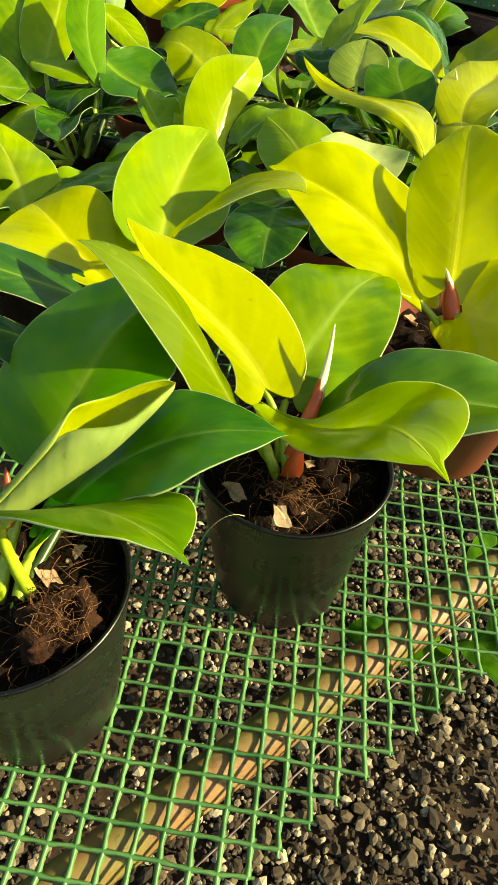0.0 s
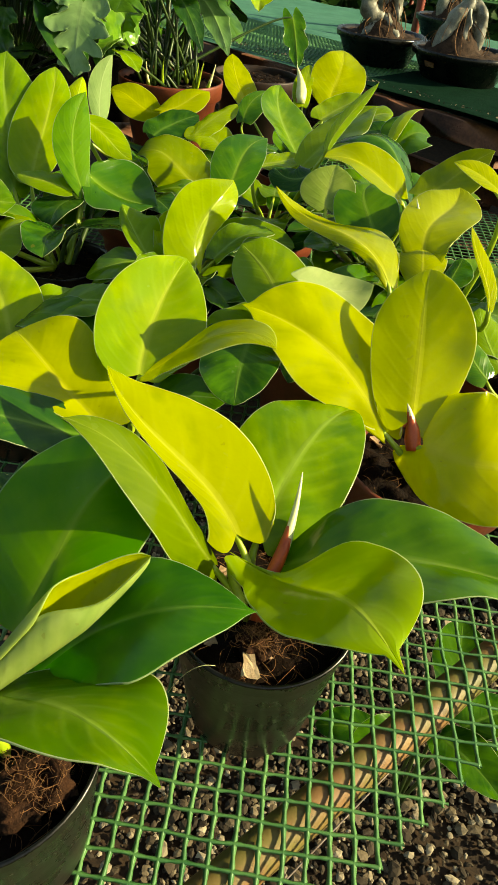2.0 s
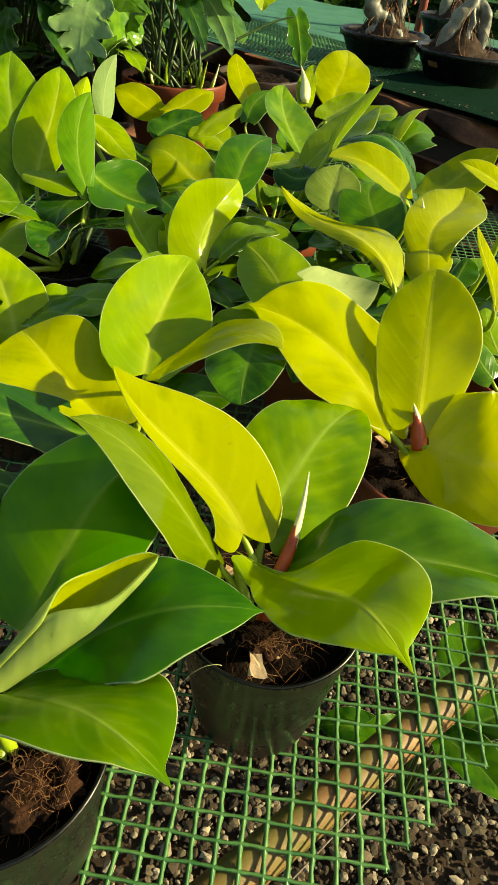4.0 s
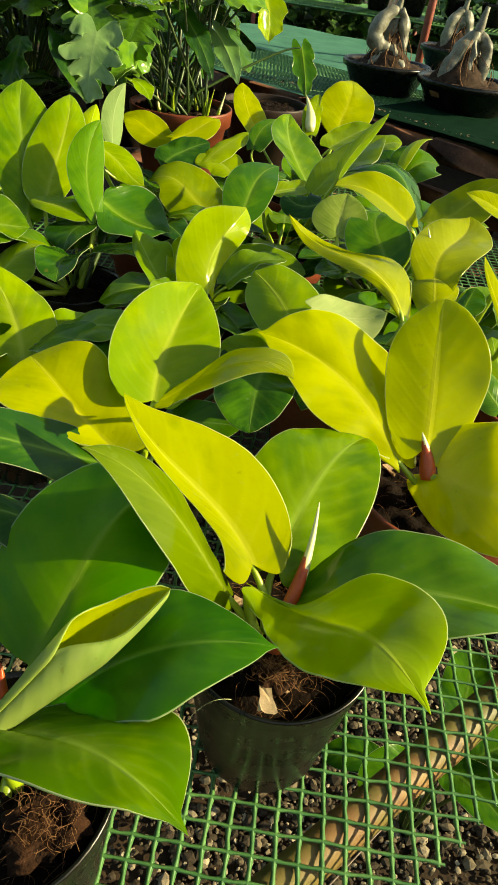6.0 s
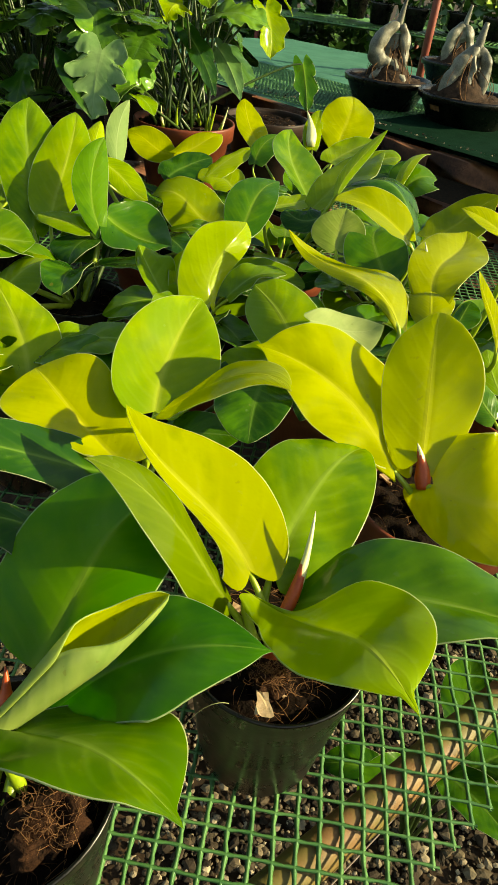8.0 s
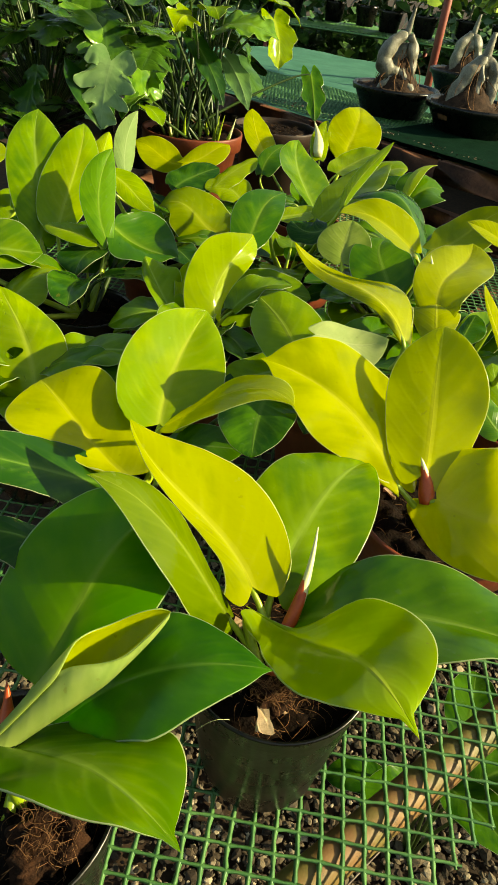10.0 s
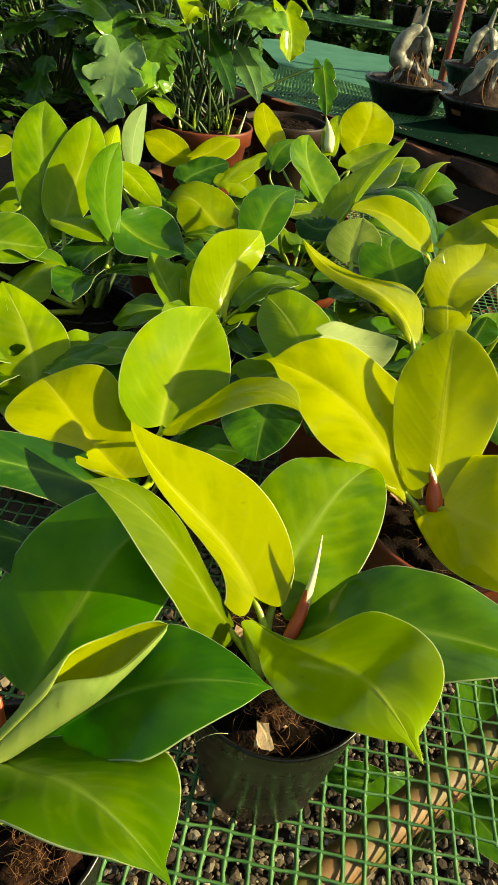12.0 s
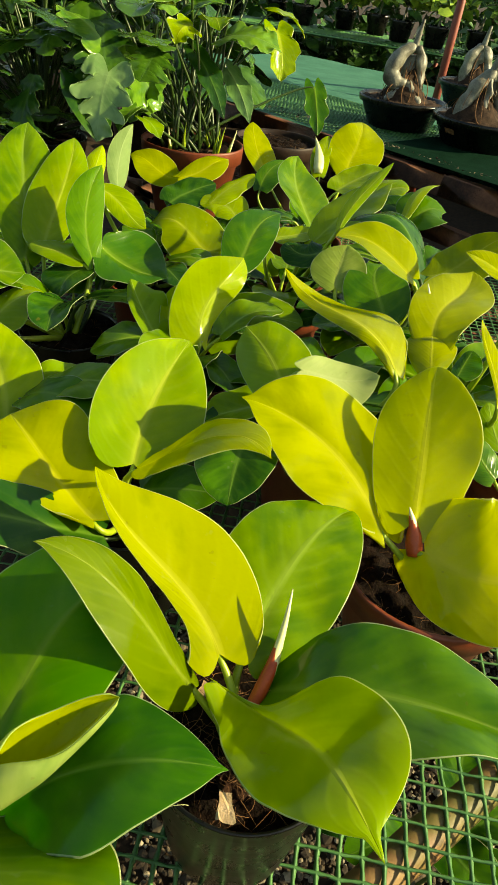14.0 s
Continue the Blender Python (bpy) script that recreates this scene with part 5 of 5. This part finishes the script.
for k in range(420):
    c, r = rs.choice(((-0.45, 0.16), (-0.75, 0.12), (-1.0, 0.12), (-0.2, 0.3))), rs.uniform(0.004, 0.012)
    p = A2 * (c[0] + rs.gauss(0, c[1])) + D2 * (-0.4 + rs.gauss(0, 0.12))
    d = min(max(p.dot(D2), -0.70), -0.12)
    p = A2 * p.dot(A2) + D2 * d + Vector((0, 0, 0.816 + r * 0.4))
    o = len(v)
    v += [p + Vector((rs.uniform(-1, 1), rs.uniform(-1, 1), rs.uniform(-0.4, 0.9))) * r for _ in range(5)]
    f += [(o, o + 1, o + 2), (o, o + 2, o + 3), (o, o + 3, o + 1), (o + 1, o + 2, o + 4), (o + 2, o + 3, o + 4), (o + 3, o + 1, o + 4)]
for k in range(260):
    p = A2 * rs.uniform(-1.2, 1.0) + D2 * (0.012 + abs(rs.gauss(0, 0.03))) + Vector((0, 0, B2 + 0.034))
    r = rs.uniform(0.002, 0.007)
    o = len(v)
    v += [p + Vector((rs.uniform(-1, 1), rs.uniform(-1, 1), rs.uniform(-0.4, 0.9))) * r for _ in range(5)]
    f += [(o, o + 1, o + 2), (o, o + 2, o + 3), (o, o + 3, o + 1), (o + 1, o + 2, o + 4), (o + 2, o + 3, o + 4), (o + 3, o + 1, o + 4)]
spill = finish("spilt_gravel", mesh_of("spilt_gravel", v, f), GRAVEL, smooth=False)
spill.location = O2
tagged(spill, "spilt gravel and crumbs of dry soil on the shelf", "gravel", kind="stuff")


# ---- bonsai figs ----
def bonsai(x, y, r, seed, legs, scale=1.0, off=0.0):
    bowl = thing("bonsai_bowl", x, y, B2 + 0.012, "shallow round black plastic bonsai bowl with a lip", "plant pot", "bonsai bowls")
    prof = [(r * 0.60, 0), (r * 0.66, 0.0), (r * 0.72, 0.012), (r * 0.93, 0.095), (r * 1.0, 0.10), (r * 1.02, 0.118), (r * 1.0, 0.125), (r * 0.95, 0.122), (r * 0.90, 0.09)]
    v, f = lathe(prof, 48, 0.01, seed)
    finish("shell", mesh_of("shell", v, f), BLACK, bowl)
    v, f = soil_mesh(r * 0.93, 0.112, seed, 0.012)
    finish("soil", mesh_of("soil", v, f), DRY_SOIL, bowl, "dry brown crumbly soil")
    if seed == 4:
        verts, faces = [], []
        for i in range(7):
            a = radians(-156 + i * 2.6)
            for z, q in ((0.066, 0.868), (0.086, 0.921)):
                verts.append(Vector((math.cos(a), math.sin(a), 0)) * (r * q + 0.0045) + Vector((0, 0, z)))
        for i in range(6):
            faces.append((2 * i, 2 * i + 2, 2 * i + 3, 2 * i + 1))
        finish("sticker", mesh_of("sticker", verts, faces), FIBRE, bowl, "small faded tan paper sticker")
    tree = thing("bonsai_fig", x + off, y, B2 + 0.124, "bonsai fig with swollen grey roots", "bonsai tree", "bonsai figs")
    rnd = random.Random(seed)
    small = 0.84
    legs = [tuple([tuple(c * small for c in q) for q in leg[:4]] + [w * small for w in leg[4:]]) for leg in legs]
    top = Vector((legs[0][0][0], 0.0, legs[0][0][2]))
    for k, (a, b, c, d, r0, r1, r2) in enumerate(legs):
        p = [Vector(q) for q in (a, b, c, d)]
        pts, rad = [], []
        for i in range(19):
            t = i / 18
            pts.append(p[0] * (1 - t) ** 3 + p[1] * 3 * t * (1 - t) ** 2 + p[2] * 3 * t * t * (1 - t) + p[3] * t ** 3)
            rad.append((r0 * (1 - t) ** 2 + r1 * 2 * t * (1 - t) + r2 * t * t) * (1 + 0.07 * math.sin(t * 19 + k)))
        v, f = tube(pts, rad, 20)
        v = [q + Vector((noise.noise(q * 26), noise.noise(q * 26 + Vector((5, 0, 0))), noise.noise(q * 26 + Vector((0, 5, 0))))) * 0.010 for q in v]
        finish("root", mesh_of("root", v, f), BARK, tree, "smooth swollen grey root")
    pts = curve(top - Vector((0, 0, 0.02)), top + Vector((0.005, 0, 0.04)), top + Vector((0.015, 0, 0.10)), 8)
    v, f = tube(pts, [legs[0][4] * (1.15 - 0.75 * i / 8) for i in range(9)], 12)
    finish("trunk", mesh_of("trunk", v, f), BARK, tree)
    verts, faces = [], []
    for i in range(13):
        for j in range(32):
            a, h = 2 * math.pi * j / 32, i / 12
            q = Vector((math.cos(a), math.sin(a), 0)) * r * (0.52 * (1 - h) ** 1.1 + 0.09 * (1 - h) + 0.02) + Vector((0, 0, 0.15 * h - 0.012))
            verts.append(q + Vector((noise.noise(q * 40), noise.noise(q * 40 + Vector((3, 0, 0))), noise.noise(q * 40 + Vector((0, 3, 0))))) * 0.018)
    for i in range(12):
        for j in range(32):
            k = (j + 1) % 32
            faces.append((i * 32 + j, i * 32 + k, i * 32 + 32 + k, i * 32 + 32 + j))
    finish("root_mound", mesh_of("root_mound", verts, faces), DRY_SOIL, tree, "crumbly mound of soil and fine roots")
    chunks = []
    for k in range(40):
        a = rnd.uniform(0, 6.28)
        foot = Vector((math.cos(a), math.sin(a), 0)) * r * rnd.uniform(0.15, 0.6)
        chunks.append((curve(foot, foot + Vector((rnd.uniform(-0.07, 0.07), rnd.uniform(-0.07, 0.07), 0.05)), foot * 0.4 + Vector((0, 0, rnd.uniform(0.06, 0.16)))), [rnd.uniform(0.0008, 0.0024)] * 9))
    v, f = tubes(chunks, 6)
    tagged(finish("aerial_root", mesh_of("aerial_root", v, f), FIBRE, tree, "thin hanging aerial roots"), kind="stuff")
    crown(tree, top + Vector((0.02, 0, 0.20)), 0.20 * scale, 220, seed)
    return tree


def crown(tree, at, spread, count, seed, size=0.035, name="crown", tone="foliage"):
    """Many small folded leaves on short twigs in an uneven clump."""
    rnd = random.Random(seed * 3 + 1)
    verts, faces, twigs = [], [], []
    for k in range(count):
        d = Vector((rnd.gauss(0, 1), rnd.gauss(0, 1), abs(rnd.gauss(0, 0.8)) + 0.1)).normalized()
        p = at + Vector((d.x, d.y, d.z * 0.8)) * spread * rnd.uniform(0.25, 1.0)
        if k % 9 == 0:
            twigs.append((curve(at, at + (p - at) * 0.5 + Vector((0, 0, 0.03)), p, 5), [0.006, 0.005, 0.004, 0.003, 0.002, 0.001]))
        q = Euler((rnd.uniform(-0.9, 0.9), rnd.uniform(-0.9, 0.9), rnd.uniform(0, 6.28))).to_matrix()
        s = size * rnd.uniform(0.6, 1.3)
        o = len(verts)
        for c in ((0, 0, 0), (-0.42, 0.45, 0.12), (0, 0.5, 0), (0.42, 0.45, 0.12), (0, 1.15, -0.1), (-0.3, 0.85, 0.06), (0.3, 0.85, 0.06), (0, 0.85, -0.03)):
            verts.append(p + q @ (Vector(c) * s))
        faces += [tuple(o + i for i in t) for t in ((0, 2, 1), (0, 3, 2), (1, 2, 7, 5), (2, 3, 6, 7), (5, 7, 4), (7, 6, 4))]
    ob = finish(name, mesh_of(name, verts, faces), LEAF[tone], tree)
    if twigs:
        v, f = tubes(twigs, 5)
        finish("twigs", mesh_of("twigs", v, f), BARK, tree)
    return ob


bonsai(0.69, 3.36, 0.192, 3, (
    ((0.0, 0, 0.25), (-0.08, -0.02, 0.225), (-0.165, -0.04, 0.085), (-0.02, -0.04, 0.075), 0.018, 0.060, 0.032),
    ((0.015, 0, 0.25), (0.065, -0.01, 0.20), (0.055, -0.02, 0.10), (0.062, -0.02, -0.02), 0.018, 0.036, 0.015),
    ((0.0, 0.02, 0.21), (0.0, 0.03, 0.15), (0.0, 0.01, 0.09), (-0.01, 0.0, -0.02), 0.022, 0.045, 0.085),
    ((0.0, -0.02, 0.09), (0.0, -0.05, 0.07), (0.03, -0.07, 0.05), (0.07, -0.09, -0.02), 0.03, 0.028, 0.020),
    ((-0.02, -0.02, 0.09), (-0.04, -0.05, 0.07), (-0.07, -0.06, 0.04), (-0.10, -0.06, -0.02), 0.03, 0.026, 0.018)))
bonsai(0.985, 3.08, 0.21, 4, (
    ((0.03, 0, 0.20), (-0.01, -0.01, 0.19), (-0.08, -0.02, 0.10), (-0.09, -0.04, -0.02), 0.026, 0.040, 0.030),
    ((0.04, 0, 0.20), (0.10, -0.02, 0.20), (0.10, -0.03, 0.12), (0.08, -0.04, -0.02), 0.022, 0.030, 0.022),
    ((0.02, -0.01, 0.18), (0.03, -0.05, 0.13), (0.0, -0.07, 0.08), (0.01, -0.08, -0.02), 0.014, 0.018, 0.010),
    ((0.05, 0.02, 0.19), (0.06, 0.03, 0.16), (0.03, 0.03, 0.1), (0.04, 0.02, -0.02), 0.030, 0.040, 0.030)), off=-0.045)
bonsai(1.25, 4.28, 0.19, 5, (
    ((0.0, 0, 0.22), (-0.06, -0.01, 0.20), (-0.10, -0.02, 0.12), (-0.07, -0.02, -0.02), 0.02, 0.042, 0.03),
    ((0.0, 0, 0.22), (0.05, -0.02, 0.20), (0.07, -0.02, 0.12), (0.05, -0.02, -0.02), 0.018, 0.036, 0.03),
    ((0.0, 0.01, 0.19), (0.0, 0.0, 0.16), (0.0, 0.0, 0.1), (0.0, 0.0, -0.02), 0.03, 0.04, 0.05)))

# ---- things further back ----
rp = thing("red_post", 1.12, 4.55, 0, "leaning red-painted steel post", "post")
v, f = tube([(0, 0, -0.02), (0.03, 0, 2.6)], [0.024, 0.024], 16)
finish("shaft", mesh_of("shaft", v, f), POLE, rp)


def far_bench(x, y, length, depth, z, turn, seed):
    ob = thing("far_bench", x, y, 0, "raised bench edged with green netting on red legs", "plant bench")
    m = Euler((0, 0, radians(turn))).to_matrix()
    verts, faces = [], []
    n = int(length / 0.035)
    for i in range(n):
        a = -length / 2 + i * 0.035
        strip(verts, faces, m @ Vector((a, -depth / 2, z)), m @ Vector((a, depth / 2, z)), 0.010, 0.006)
        strip(verts, faces, m @ Vector((a, -depth / 2, z - 0.07)), m @ Vector((a, -depth / 2 - 0.012, z + 0.002)), 0.010, 0.006)
    for d in (-depth / 2, 0, depth / 2):
        strip(verts, faces, m @ Vector((-length / 2, d, z - 0.012)), m @ Vector((length / 2, d, z - 0.012)), 0.02, 0.012)
    finish("slatted_top", mesh_of("slatted_top", verts, faces), NET, ob, smooth=False)
    for a in (-0.45, -0.15, 0.15, 0.45):
        for d in (-0.45, 0.45):
            p = m @ Vector((a * length, d * depth, 0))
            v, f = tube([(p.x, p.y, -0.02), (p.x, p.y, z - 0.02)], [0.022, 0.022], 8)
            finish("leg", mesh_of("leg", v, f), POLE, ob)
    return ob


far_bench(1.0, 7.4, 4.4, 1.1, 1.12, -24, 1)


def shrub(x, y, z, h, spread, count, seed, size, label, tone="sprig"):
    ob = thing("potted_shrub", x, y, z, label, "shrub", "shrubs on the far benches")
    v, f = lathe([(0.08, 0), (0.085, 0.003), (0.11, 0.15), (0.115, 0.17), (0.105, 0.17), (0.09, 0.1)], 20, 0.01, seed)
    finish("pot", mesh_of("pot", v, f), BLACK, ob)
    v, f = tube([(0, 0, 0.05), (0.02, 0, h)], [0.014, 0.008], 8)
    finish("stem", mesh_of("stem", v, f), BARK, ob)
    crown(ob, Vector((0.02, 0, h)), spread, count, seed, size, "crown", tone)
    return ob


rr = random.Random(31)
for k in range(13):
    a = -2.0 + k * 0.34
    t = radians(-24)
    d = rr.uniform(-0.3, 0.35)
    shrub(1.0 + a * math.cos(t) - d * math.sin(t), 7.4 + a * math.sin(t) + d * math.cos(t), 1.126, rr.uniform(0.22, 0.4), rr.uniform(0.26, 0.4), 150, 100 + k, 0.09, "leafy potted shrub with light green leaves")

for k in range(64):
    x, y = rr.uniform(-3.6, 4.6), rr.uniform(5.6, 10.0)
    if y < 7.0 and -0.6 < x < 2.6:
        y += 1.9
    shrub(x, y - 0.35 * x + 0.4, -0.005, rr.uniform(0.5, 0.9), rr.uniform(0.5, 0.75), 260, 300 + k, 0.13, "dense dark green shrub standing on the ground", "foliage")


# ---- hedge that closes the nursery ----
def hedge():
    rnd = random.Random(41)
    verts, faces = [], []
    for k in range(27000):
        a = rnd.uniform(-70, 250)
        r = rnd.uniform(10.5, 12.5)
        p = Vector((r * math.sin(radians(a - 90)), 1 + r * math.cos(radians(a - 90)), rnd.uniform(0, 3.0) + rnd.gauss(0, 0.2)))
        if 40 < (a - 90) % 360 < 140:
            p.z *= 0.35
        q = Euler((rnd.uniform(-1, 1), rnd.uniform(-1, 1), rnd.uniform(0, 6.28))).to_matrix()
        s = rnd.uniform(0.16, 0.34)
        o = len(verts)
        for c in ((0, 0, 0), (-0.35, 0.5, 0.1), (0, 0.55, 0), (0.35, 0.5, 0.1), (0, 1.1, -0.1)):
            verts.append(p + q @ (Vector(c) * s))
        faces += [tuple(o + i for i in t) for t in ((0, 2, 1), (0, 3, 2), (1, 2, 4), (2, 3, 4))]
    tagged(finish("hedge", mesh_of("hedge", verts, faces), LEAF["foliage"]), "tall dark green leafy hedge round the nursery", "hedge", kind="stuff")


hedge()

# ---- weeds under the bench ----
w_ = plant(0.50, 0.66, 0.0, "broad-leaved green weed growing under the bench", "weed")
for base, aim, ln, wd in (((0.46, 0.60, 0.42), (150, 10), 0.14, 0.05), ((0.42, 0.62, 0.38), (250, 5), 0.13, 0.045), ((0.52, 0.58, 0.36), (110, 0), 0.13, 0.05), ((0.50, 0.68, 0.44), (20, 15), 0.14, 0.05), ((0.38, 0.66, 0.30), (280, -5), 0.12, 0.04), ((0.55, 0.66, 0.33), (70, 0), 0.13, 0.05)):
    leaf(w_, "dark", base, aim, ln, (0.012, 0.0), (wd, 12), (wd, 12))
